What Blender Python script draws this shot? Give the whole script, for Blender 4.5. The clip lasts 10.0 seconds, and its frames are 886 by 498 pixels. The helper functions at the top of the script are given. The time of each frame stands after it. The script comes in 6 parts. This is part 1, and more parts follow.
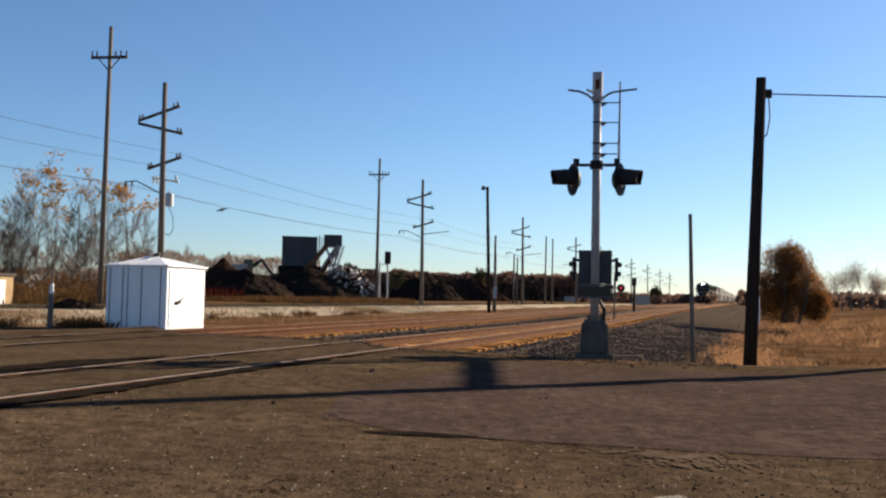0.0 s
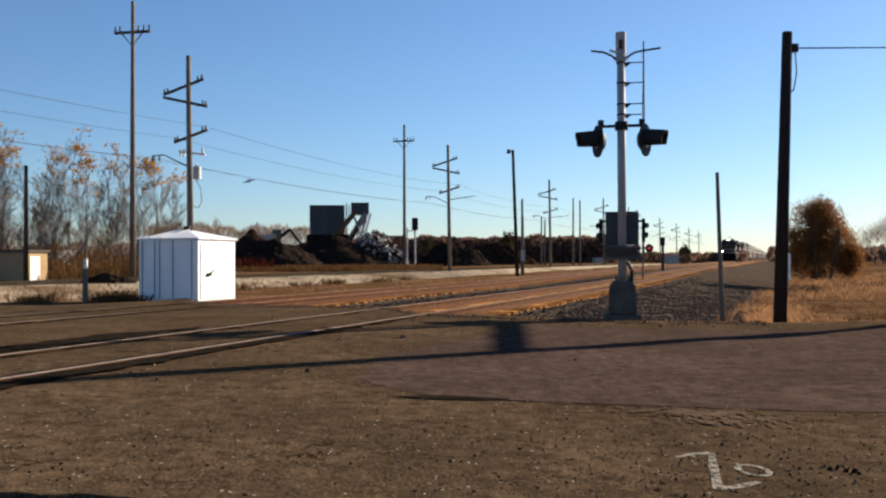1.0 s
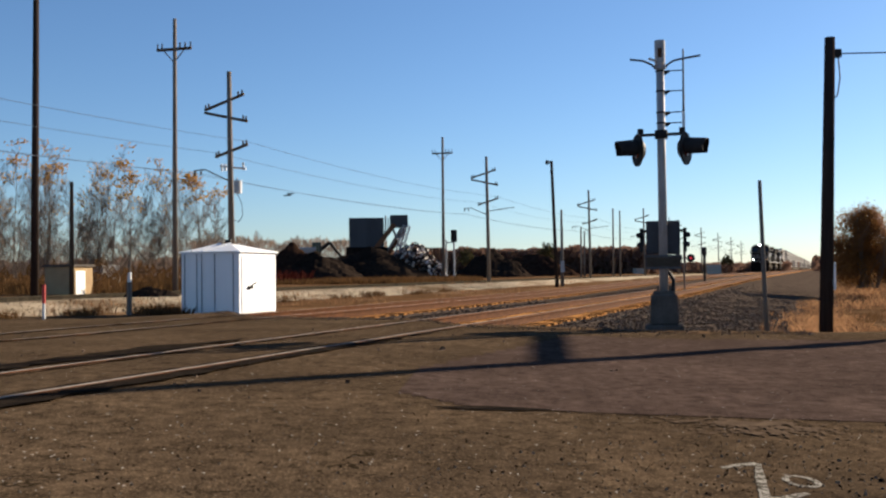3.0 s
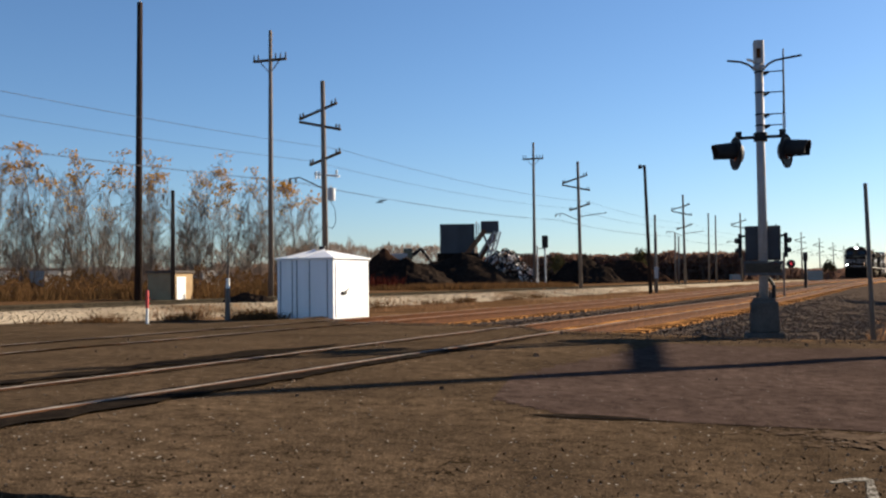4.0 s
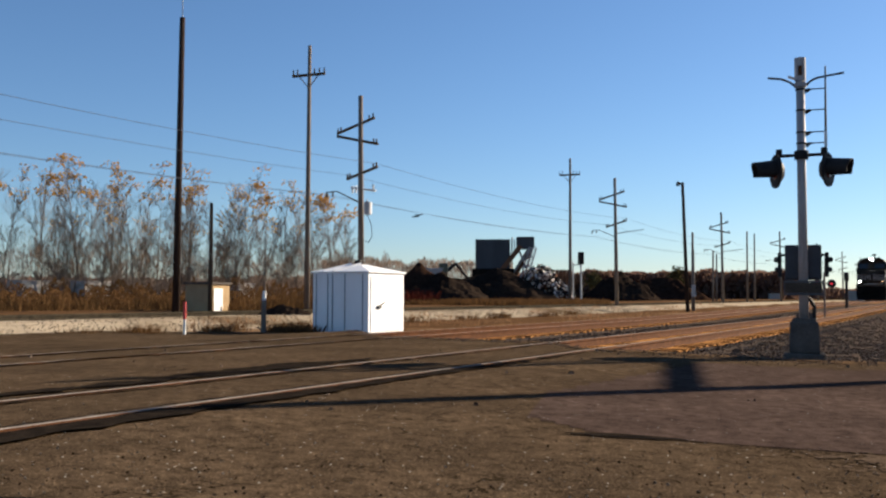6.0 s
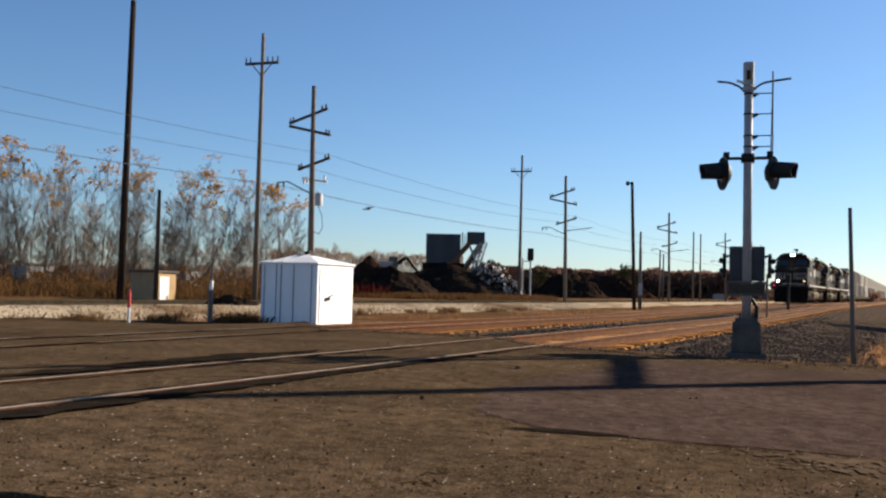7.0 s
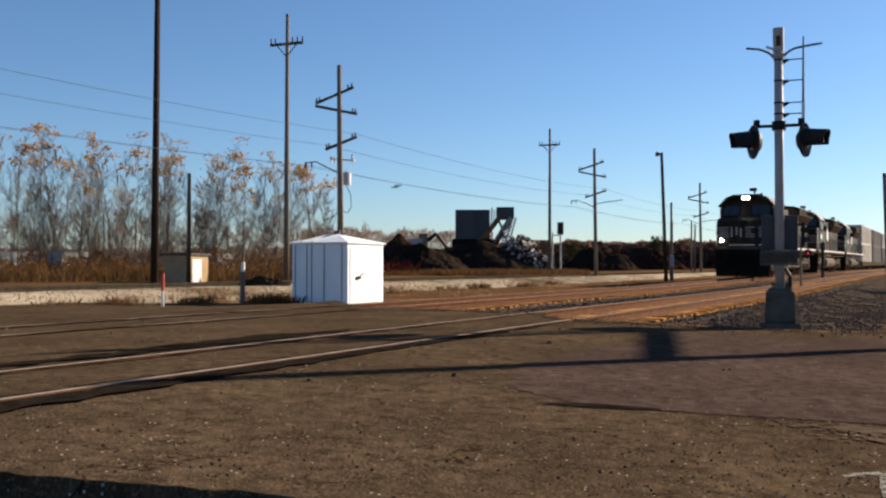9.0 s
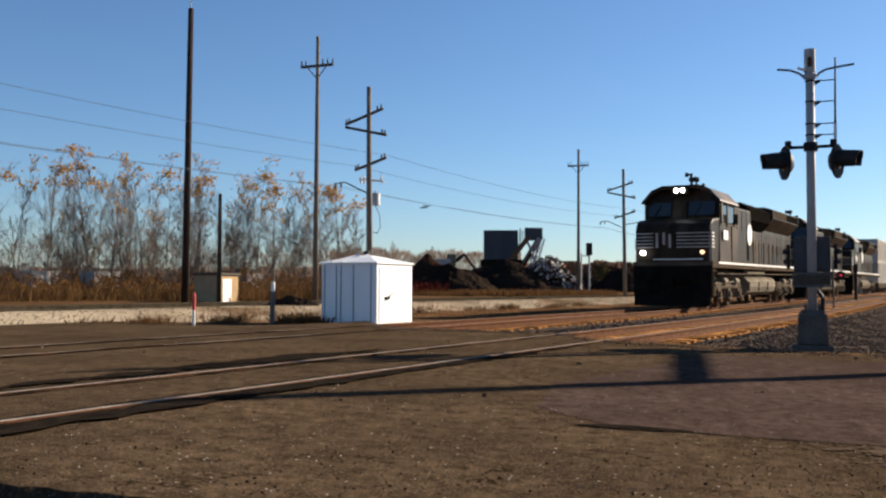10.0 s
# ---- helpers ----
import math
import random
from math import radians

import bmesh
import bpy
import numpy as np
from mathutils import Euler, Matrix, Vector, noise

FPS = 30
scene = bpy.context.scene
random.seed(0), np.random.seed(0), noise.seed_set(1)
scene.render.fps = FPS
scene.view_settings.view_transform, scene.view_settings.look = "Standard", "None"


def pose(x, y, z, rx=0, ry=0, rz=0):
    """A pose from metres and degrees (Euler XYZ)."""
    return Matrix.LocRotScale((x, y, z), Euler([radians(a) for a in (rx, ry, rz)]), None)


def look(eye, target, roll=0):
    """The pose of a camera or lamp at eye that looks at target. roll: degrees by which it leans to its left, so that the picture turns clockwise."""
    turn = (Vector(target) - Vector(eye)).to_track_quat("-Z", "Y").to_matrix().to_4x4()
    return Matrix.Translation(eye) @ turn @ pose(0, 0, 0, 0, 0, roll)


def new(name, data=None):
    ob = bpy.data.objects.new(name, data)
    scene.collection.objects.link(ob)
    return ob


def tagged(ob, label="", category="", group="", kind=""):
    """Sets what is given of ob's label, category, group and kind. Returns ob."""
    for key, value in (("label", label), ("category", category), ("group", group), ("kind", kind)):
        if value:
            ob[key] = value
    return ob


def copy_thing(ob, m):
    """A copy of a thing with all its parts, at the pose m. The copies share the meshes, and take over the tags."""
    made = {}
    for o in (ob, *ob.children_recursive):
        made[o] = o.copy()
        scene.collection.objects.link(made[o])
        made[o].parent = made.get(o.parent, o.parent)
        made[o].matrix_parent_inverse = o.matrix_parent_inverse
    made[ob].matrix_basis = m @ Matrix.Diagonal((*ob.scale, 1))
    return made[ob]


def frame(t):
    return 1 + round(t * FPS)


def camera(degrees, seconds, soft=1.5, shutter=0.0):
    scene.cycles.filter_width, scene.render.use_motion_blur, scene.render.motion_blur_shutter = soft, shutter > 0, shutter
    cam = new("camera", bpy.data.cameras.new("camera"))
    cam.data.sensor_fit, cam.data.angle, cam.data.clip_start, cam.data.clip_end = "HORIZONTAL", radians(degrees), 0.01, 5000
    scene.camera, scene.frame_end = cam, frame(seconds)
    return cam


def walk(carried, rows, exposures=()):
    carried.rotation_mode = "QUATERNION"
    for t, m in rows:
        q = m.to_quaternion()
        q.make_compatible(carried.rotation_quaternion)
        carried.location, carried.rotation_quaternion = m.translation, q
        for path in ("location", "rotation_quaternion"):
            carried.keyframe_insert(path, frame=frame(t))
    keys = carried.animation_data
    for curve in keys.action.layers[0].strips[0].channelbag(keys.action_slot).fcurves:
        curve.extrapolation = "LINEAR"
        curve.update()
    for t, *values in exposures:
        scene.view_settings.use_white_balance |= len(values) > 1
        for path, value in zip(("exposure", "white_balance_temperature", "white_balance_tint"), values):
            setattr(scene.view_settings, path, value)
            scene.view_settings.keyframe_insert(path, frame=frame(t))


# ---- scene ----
cam = camera(50.07, 10.0, soft=2.3)
EYE = (0.0, 0.0, 0.87)
PATH = [  # seconds, yaw, pitch, roll, and the small sway of the held camera
    (0.0, 0.081, 2.836, -1.247, 0.018, 0.066, -0.006), (0.5, 0.388, 2.4, -1.263, 0.012, 0.019, 0.001), (1.0, 1.78, 0.706, 0.276, 0.024, -0.03, 0.005),
    (1.5, 2.701, 0.929, 2.749, 0.043, 0.023, -0.01), (2.0, 3.631, 1.744, 0.87, 0.016, -0.035, 0.007), (2.2, 3.388, 1.49, 0.712, 0.009, -0.013, 0.003),
    (3.3, 5.255, 1.413, 0.519, 0.022, -0.016, -0.01), (3.5, 6.533, 1.368, 0.283, 0.002, 0.025, 0.004), (4.0, 9.612, 1.87, 0.638, -0.009, -0.002, -0.004),
    (4.5, 10.387, 2.157, 0.13, -0.014, 0.013, -0.003), (5.0, 10.383, 2.873, -0.175, -0.019, -0.014, 0.001), (5.2, 10.66, 2.67, -0.15, -0.018, -0.005, 0),
    (6.3, 11.82, 2.81, -0.17, -0.014, 0.008, 0), (6.5, 10.968, 2.741, -0.35, -0.012, 0.013, 0), (7.0, 8.677, 2.45, -1.358, -0.008, 0.012, -0.002),
    (7.5, 9.308, 1.887, -0.49, -0.03, -0.014, -0.004), (8.0, 10.55, 1.065, -0.352, -0.02, 0.001, -0.005), (8.5, 10.728, 0.829, -0.402, -0.018, 0.014, 0.001),
    (9.0, 10.515, 0.993, -0.013, 0.002, 0.022, 0.008), (9.5, 11.304, 1.746, 0.299, -0.003, -0.049, 0.003), (10.0, 12.2, 2.223, -0.227, -0.014, -0.032, 0.01)]
walk(cam, [(t, pose(EYE[0] + dx, EYE[1] + dy, EYE[2] + dz, 90 + p, r, y)) for t, y, p, r, dx, dy, dz in PATH])

# ---- sky and sun ----
SUN_EL, SUN_AZ = radians(23), math.atan2(0.75, 0.661)
world = bpy.data.worlds.new("world")
scene.world = world
world.use_nodes = True
wn = world.node_tree.nodes
sky = wn.new("ShaderNodeTexSky")
sky.sky_type, sky.sun_disc = 'NISHITA', False
sky.sun_elevation, sky.sun_rotation = SUN_EL, SUN_AZ
sky.altitude, sky.air_density, sky.dust_density, sky.ozone_density = 200, 1.0, 0.22, 4.3
wn["Background"].inputs["Strength"].default_value = 0.0445
world.node_tree.links.new(sky.outputs[0], wn["Background"].inputs[0])
sun = new("sun", bpy.data.lights.new("sun", 'SUN'))
sun.data.energy, sun.data.angle, sun.data.color = 5.0, radians(0.5), (1.0, 0.80, 0.56)
sun.matrix_world = look((0, 0, 0), (-math.sin(SUN_AZ) * math.cos(SUN_EL), -math.cos(SUN_AZ) * math.cos(SUN_EL), -math.sin(SUN_EL)))
scene.view_settings.exposure = 1.40
scene.view_settings.use_white_balance = True
scene.view_settings.white_balance_temperature, scene.view_settings.white_balance_tint = 5870, 10

# ---- materials ----
def mat(name, a, b=None, scale=6.0, rough=0.8, metal=0.0, bump=0.0, fine=60.0, emit=None, strength=0.0, stretch=(1, 1, 1), spread=0.12, stain=None, stain_scale=0.6, stain_at=0.55, gloss=None):
    """A surface of two colours mixed by noise at two scales, with optional larger stains and bump."""
    m = bpy.data.materials.new(name)
    m.use_nodes = True
    nt = m.node_tree
    n, l = nt.nodes, nt.links
    p = n["Principled BSDF"]
    p.inputs["Roughness"].default_value, p.inputs["Metallic"].default_value = rough, metal
    p.inputs["Specular IOR Level"].default_value = gloss if gloss is not None else 0.5 if rough < 0.6 else 0.0
    if emit:
        p.inputs["Emission Color"].default_value = (*emit, 1)
        p.inputs["Emission Strength"].default_value = strength
    if b is None:
        b = tuple(c * 0.75 for c in a)
    geo = n.new("ShaderNodeTexCoord")
    mp = n.new("ShaderNodeMapping")
    mp.inputs["Scale"].default_value = stretch
    l.new(geo.outputs["Object"], mp.inputs["Vector"])
    def tex(s, d=4.0):
        t = n.new("ShaderNodeTexNoise")
        t.inputs["Scale"].default_value, t.inputs["Detail"].default_value = s, d
        l.new(mp.outputs[0], t.inputs["Vector"])
        return t
    t1, t2 = tex(scale), tex(fine, 2.0)
    mx = n.new("ShaderNodeMix")
    mx.data_type = 'RGBA'
    add = n.new("ShaderNodeMath")
    add.operation = 'ADD'
    half = n.new("ShaderNodeMath")
    half.operation = 'MULTIPLY'
    half.inputs[1].default_value = 0.5
    l.new(t1.outputs[0], add.inputs[0])
    l.new(t2.outputs[0], add.inputs[1])
    l.new(add.outputs[0], half.inputs[0])
    ramp = n.new("ShaderNodeMapRange")
    ramp.inputs[1].default_value, ramp.inputs[2].default_value = 0.5 - spread, 0.5 + spread
    l.new(half.outputs[0], ramp.inputs[0])
    l.new(ramp.outputs[0], mx.inputs["Factor"])
    mx.inputs["A"].default_value, mx.inputs["B"].default_value = (*a, 1), (*b, 1)
    out = mx.outputs["Result"]
    if stain:
        t3 = tex(stain_scale, 5.0)
        r3 = n.new("ShaderNodeMapRange")
        r3.inputs[1].default_value, r3.inputs[2].default_value = stain_at, stain_at + 0.12
        l.new(t3.outputs[0], r3.inputs[0])
        m3 = n.new("ShaderNodeMix")
        m3.data_type = 'RGBA'
        l.new(r3.outputs[0], m3.inputs["Factor"])
        l.new(out, m3.inputs["A"])
        m3.inputs["B"].default_value = (*stain, 1)
        out = m3.outputs["Result"]
    l.new(out, p.inputs["Base Color"])
    if bump:
        bp = n.new("ShaderNodeBump")
        bp.inputs["Strength"].default_value, bp.inputs["Distance"].default_value = bump, 0.03
        l.new(half.outputs[0], bp.inputs["Height"])
        l.new(bp.outputs[0], p.inputs["Normal"])
    return m


def asphalt(name, dark, light, speck=0.35, grit=0.5, crack=0.010):
    """Worn asphalt: blotches, fine aggregate, pale and dark specks, thin cracks."""
    m = bpy.data.materials.new(name)
    m.use_nodes = True
    n, l = m.node_tree.nodes, m.node_tree.links
    p = n["Principled BSDF"]
    p.inputs["Roughness"].default_value, p.inputs["Specular IOR Level"].default_value = 0.95, 0.0
    co = n.new("ShaderNodeTexCoord").outputs["Object"]

    def noise_at(scale, detail, rough=0.6):
        t = n.new("ShaderNodeTexNoise")
        t.inputs["Scale"].default_value, t.inputs["Detail"].default_value, t.inputs["Roughness"].default_value = scale, detail, rough
        l.new(co, t.inputs["Vector"])
        return t.outputs[0]

    def ramp(src, a, b, c=0.0, d=1.0):
        t = n.new("ShaderNodeMapRange")
        for k, v in zip((1, 2, 3, 4), (a, b, c, d)):
            t.inputs[k].default_value = v
        l.new(src, t.inputs[0])
        return t.outputs[0]

    def mixed(f, a, b, mode='MIX'):
        t = n.new("ShaderNodeMix")
        t.data_type, t.blend_type = 'RGBA', mode
        l.new(f, t.inputs["Factor"])
        for key, v in (("A", a), ("B", b)):
            if isinstance(v, tuple):
                t.inputs[key].default_value = (*v, 1)
            else:
                l.new(v, t.inputs[key])
        return t.outputs["Result"]

    col = mixed(ramp(noise_at(0.55, 8.0, 0.65), 0.36, 0.64), dark, light)
    col = mixed(ramp(noise_at(7.0, 6.0, 0.7), 0.35, 0.62), tuple(c * 0.62 for c in dark), col)
    fine = noise_at(55.0, 3.0, 0.7)
    col = mixed(ramp(fine, 0.52, 0.70, 0.0, grit), col, tuple(min(1.0, c * 2.4) for c in light))
    vo = n.new("ShaderNodeTexVoronoi")
    vo.inputs["Scale"].default_value = 26.0
    l.new(co, vo.inputs["Vector"])
    sep = n.new("ShaderNodeSeparateColor")
    l.new(vo.outputs["Color"], sep.inputs[0])
    near = ramp(vo.outputs["Distance"], 0.16, 0.24, 1.0, 0.0)
    for chan, lim, tone in ((0, 0.93, (speck, speck * 0.93, speck * 0.82)), (1, 0.86, tuple(c * 0.25 for c in dark))):
        mul = n.new("ShaderNodeMath")
        mul.operation = 'MULTIPLY'
        l.new(near, mul.inputs[0])
        l.new(ramp(sep.outputs[chan], lim, lim + 0.01), mul.inputs[1])
        col = mixed(mul.outputs[0], col, tone)
    ve = n.new("ShaderNodeTexVoronoi")
    ve.feature = 'DISTANCE_TO_EDGE'
    ve.inputs["Scale"].default_value = 0.75
    warp = n.new("ShaderNodeVectorMath")
    warp.operation = 'ADD'
    wn2 = n.new("ShaderNodeTexNoise")
    wn2.inputs["Scale"].default_value, wn2.inputs["Detail"].default_value = 2.2, 5.0
    l.new(co, wn2.inputs["Vector"])
    l.new(co, warp.inputs[0])
    l.new(wn2.outputs["Color"], warp.inputs[1])
    l.new(warp.outputs[0], ve.inputs["Vector"])
    cm = n.new("ShaderNodeMath")
    cm.operation = 'MULTIPLY'
    l.new(ramp(ve.outputs["Distance"], crack * 0.4, crack, 0.85, 0.0), cm.inputs[0])
    l.new(ramp(noise_at(0.8, 2.0), 0.46, 0.56), cm.inputs[1])
    col = mixed(cm.outputs[0], col, tuple(c * 0.3 for c in dark))
    l.new(col, p.inputs["Base Color"])
    bp = n.new("ShaderNodeBump")
    bp.inputs["Strength"].default_value, bp.inputs["Distance"].default_value = 0.6, 0.012
    l.new(fine, bp.inputs["Height"])
    b2 = n.new("ShaderNodeBump")
    b2.inputs["Strength"].default_value, b2.inputs["Distance"].default_value = 0.35, 0.05
    l.new(noise_at(5.0, 6.0, 0.7), b2.inputs["Height"])
    l.new(bp.outputs[0], b2.inputs["Normal"])
    l.new(b2.outputs[0], p.inputs["Normal"])
    return m


M_ASPHALT = asphalt("asphalt", (0.047, 0.0333, 0.0210), (0.101, 0.0696, 0.0418))
# The overlay's own tone, lifted somewhat to stand in for glare on the right.
M_PATCH = asphalt("newer_asphalt", (0.058, 0.0405, 0.0325), (0.096, 0.067, 0.0535), 0.25, 0.2, 0.004)
M_TAR = mat("tar", (0.007, 0.006, 0.0055), (0.026, 0.020, 0.015), 7, 0.8, bump=0.5)
M_SOIL = mat("dark_soil", (0.022, 0.019, 0.015), (0.06, 0.05, 0.035), 5, 1.0, bump=0.8, fine=40)
M_GROUND = mat("dry_ground", (0.118, 0.066, 0.031), (0.062, 0.035, 0.018), 0.5, 1.0, bump=0.6, fine=5, stain=(0.16, 0.105, 0.06), stain_scale=0.12)
M_BALLAST = mat("ballast", (0.040, 0.030, 0.0235), (0.092, 0.070, 0.054), 9, 0.95, bump=1.0, fine=30, spread=0.1)
M_RUSTBED = mat("rust_stained_ballast", (0.48, 0.238, 0.074), (0.18, 0.085, 0.029), 5, 0.95, bump=1.0, fine=24, spread=0.13)
M_GRAVEL = mat("pale_gravel", (0.40, 0.335, 0.24), (0.27, 0.22, 0.155), 3, 0.95, bump=0.8, fine=14, stain=(0.15, 0.108, 0.066), stain_scale=0.11, stain_at=0.54)
M_STONE = mat("ballast_stone", (0.185, 0.135, 0.10), (0.062, 0.046, 0.035), 20, 0.9)
M_PEBBLE = mat("pebble", (0.24, 0.215, 0.18), (0.06, 0.05, 0.04), 30, 0.9, fine=8, spread=0.2)
M_RAIL = mat("rail_steel", (0.10, 0.046, 0.022), (0.055, 0.026, 0.014), 6, 0.7, 0.3, bump=0.2)
M_RAILTOP = mat("worn_rail_head", (0.34, 0.305, 0.265), (0.17, 0.148, 0.124), 5, 0.7, 0.0)
M_GRIT = mat("dark_grit", (0.062, 0.043, 0.030), (0.024, 0.017, 0.012), 20, 0.9)
M_TIE = mat("tie_wood", (0.10, 0.065, 0.04), (0.05, 0.032, 0.022), 5, 0.95, bump=0.5, stretch=(1, 6, 1))
M_RUSTTIE = mat("rust_dusted_tie", (0.38, 0.185, 0.062), (0.19, 0.092, 0.034), 5, 0.95, bump=0.5, stretch=(1, 6, 1))
M_POLE = mat("weathered_pole", (0.10, 0.075, 0.055), (0.055, 0.04, 0.03), 3, 0.95, bump=0.4, stretch=(6, 6, 0.5))
M_GREYPOLE = mat("grey_pole_wood", (0.19, 0.165, 0.14), (0.12, 0.10, 0.085), 3, 0.95, bump=0.4, stretch=(6, 6, 0.5))
M_DARKPOLE = mat("creosoted_pole", (0.026, 0.020, 0.018), (0.048, 0.035, 0.029), 3, 0.9, bump=0.4, stretch=(6, 6, 0.5))
M_WIRE = mat("wire", (0.10, 0.11, 0.13), None, 3, 0.6)
M_GALV = mat("galvanised_steel", (0.42, 0.42, 0.42), (0.30, 0.30, 0.31), 4, 0.5, 0.5)
M_MASTPAINT = mat("aluminium_paint", (0.42, 0.40, 0.39), (0.28, 0.265, 0.26), 5, 0.6, 0.2, stretch=(3, 3, 0.6))
M_BLACK = mat("black_paint", (0.018, 0.017, 0.018), (0.032, 0.030, 0.029), 6, 0.6, gloss=0.07)
M_RELAY = mat("dark_grey_enclosure_paint", (0.036, 0.034, 0.040), (0.055, 0.052, 0.058), 3, 0.5, gloss=0.3)
M_CONCRETE = mat("dirty_concrete", (0.115, 0.10, 0.088), (0.06, 0.053, 0.046), 4, 0.95, bump=0.4)
M_WHITE = mat("white_painted_steel", (0.78, 0.79, 0.80), (0.70, 0.71, 0.72), 1.5, 0.5, bump=0.05, stretch=(2, 2, 0.4))
M_SEAM = mat("panel_seam", (0.27, 0.29, 0.31), None, 4, 0.6)
M_TAN = mat("tan_paint", (0.36, 0.265, 0.15), (0.27, 0.19, 0.11), 2, 0.8)
M_PALE = mat("pale_concrete", (0.42, 0.39, 0.34), (0.30, 0.275, 0.24), 5, 0.9)
M_RED = mat("red_plastic", (0.55, 0.04, 0.03), (0.42, 0.03, 0.025), 6, 0.5)
M_MARK = mat("worn_road_paint", (0.30, 0.28, 0.24), (0.05, 0.042, 0.03), 16, 0.95, fine=60, spread=0.06)
M_BARK = mat("grey_bark", (0.17, 0.137, 0.108), (0.10, 0.078, 0.06), 4, 0.95, stretch=(4, 4, 1))
M_LEAF = mat("orange_leaf", (0.54, 0.29, 0.05), (0.22, 0.12, 0.04), 1.5, 0.8, spread=0.2)
M_RUSTLEAF = mat("russet_leaf", (0.32, 0.145, 0.042), (0.12, 0.064, 0.03), 1.2, 0.9, spread=0.16)
M_DRYGRASS = mat("dry_grass", (0.36, 0.20, 0.098), (0.085, 0.047, 0.028), 0.7, 1.0, fine=3, spread=0.11)
M_WEED = mat("brown_weeds", (0.125, 0.066, 0.027), (0.066, 0.039, 0.018), 0.6, 1.0, fine=5, spread=0.2)


def thin(m, share):
    """Lets a share of the light through thin leaves and blades."""
    n, l = m.node_tree.nodes, m.node_tree.links
    p = n["Principled BSDF"]
    tl, mx = n.new("ShaderNodeBsdfTranslucent"), n.new("ShaderNodeMixShader")
    l.new(p.inputs["Base Color"].links[0].from_socket, tl.inputs["Color"])
    mx.inputs[0].default_value = share
    l.new(p.outputs[0], mx.inputs[1])
    l.new(tl.outputs[0], mx.inputs[2])
    l.new(mx.outputs[0], n["Material Output"].inputs["Surface"])


M_FARTWIG = mat("far_twigs", (0.27, 0.215, 0.175), (0.16, 0.125, 0.10), 0.2, 1.0, fine=2)
M_FARWOOD = mat("far_wood", (0.19, 0.115, 0.085), (0.115, 0.073, 0.056), 0.15, 1.0, fine=1.2)
for leafy in (M_FARWOOD, M_FARTWIG, M_LEAF, M_RUSTLEAF, M_DRYGRASS):
    thin(leafy, 0.4)
thin(M_WEED, 0.3)
M_REDWEED = mat("red_weeds", (0.09, 0.02, 0.013), (0.045, 0.016, 0.01), 0.6, 1.0, fine=5)
M_EARTH = mat("dark_earth", (0.012, 0.0092, 0.0076), (0.027, 0.0195, 0.0145), 0.35, 1.0, bump=0.6, fine=3)
M_BROWNHEAP = mat("brown_heap", (0.034, 0.019, 0.0125), (0.017, 0.0105, 0.008), 0.35, 1.0, bump=0.6, fine=3)
M_INDGREY = mat("grey_sheet_steel", (0.10, 0.105, 0.11), (0.065, 0.066, 0.07), 0.6, 0.6, 0.2, stretch=(1, 1, 0.2))
M_RUSTY = mat("rusty_steel", (0.22, 0.11, 0.06), (0.10, 0.055, 0.035), 0.8, 0.8, 0.2)
M_SCRAP = mat("scrap_metal", (0.86, 0.80, 0.72), (0.40, 0.34, 0.29), 0.9, 0.5, 0.08, fine=2.5, spread=0.06)
M_GREENTREE = mat("olive_leaf", (0.10, 0.085, 0.035), (0.05, 0.042, 0.02), 0.4, 0.9, fine=3)
M_LOCO = mat("black_locomotive_paint", (0.010, 0.0083, 0.0066), (0.036, 0.0265, 0.0178), 1.2, 0.42, stretch=(1, 1, 0.4), stain=(0.085, 0.058, 0.035), stain_scale=0.45, stain_at=0.50, gloss=0.05)
# Near-black for grilles, seams, pilot and plough alike.
M_GRILLE = mat("near_black_grille", (0.006, 0.0055, 0.005), (0.014, 0.012, 0.010), 3, 0.85)
# White stripe paint darkened in colour for the shaded front.
M_SHADESTRIPE = mat("shaded_white_stripe", (0.34, 0.33, 0.32), (0.22, 0.21, 0.20), 3, 0.6)
M_UNDER = mat("grimy_underframe", (0.045, 0.036, 0.028), (0.10, 0.078, 0.058), 1.5, 0.9, bump=0.3)
M_TANK = mat("dusty_grey_tank", (0.27, 0.24, 0.19), (0.13, 0.112, 0.088), 1.0, 0.6)
M_STRIPE = mat("white_stripe", (0.72, 0.72, 0.70), (0.55, 0.55, 0.53), 2, 0.5)
M_GLASS = mat("dark_window", (0.012, 0.014, 0.016), (0.02, 0.022, 0.024), 1, 0.12, gloss=0.5)
M_LAMP = mat("headlight", (1, 0.97, 0.85), None, 3, 0.3, emit=(1, 0.96, 0.84), strength=18.0)
M_LAMPDIM = mat("dim_ditch_light", (0.8, 0.5, 0.25), None, 3, 0.3, emit=(1, 0.6, 0.3), strength=0.8)
M_REDLAMP = mat("red_signal_lamp", (0.5, 0.02, 0.03), None, 3, 0.3, emit=(1, 0.03, 0.06), strength=0.2)
M_TRUCK = mat("grey_bogie", (0.17, 0.14, 0.105), (0.05, 0.040, 0.031), 2, 0.85)
M_BOXGREY = mat("grey_container", (0.20, 0.19, 0.185), (0.15, 0.143, 0.138), 0.5, 0.7)
M_BOXWHITE = mat("white_container", (0.45, 0.425, 0.385), (0.36, 0.34, 0.31), 0.5, 0.6)
M_BOXBROWN = mat("brown_container", (0.24, 0.15, 0.10), (0.18, 0.11, 0.075), 0.5, 0.7)
M_LENS = mat("dark_lens", (0.08, 0.012, 0.012), None, 4, 0.25)

# ---- builders ----
TRACK = 17.8
ANG = radians(TRACK)
AU, AN = Vector((math.sin(ANG), math.cos(ANG), 0)), Vector((math.cos(ANG), -math.sin(ANG), 0))


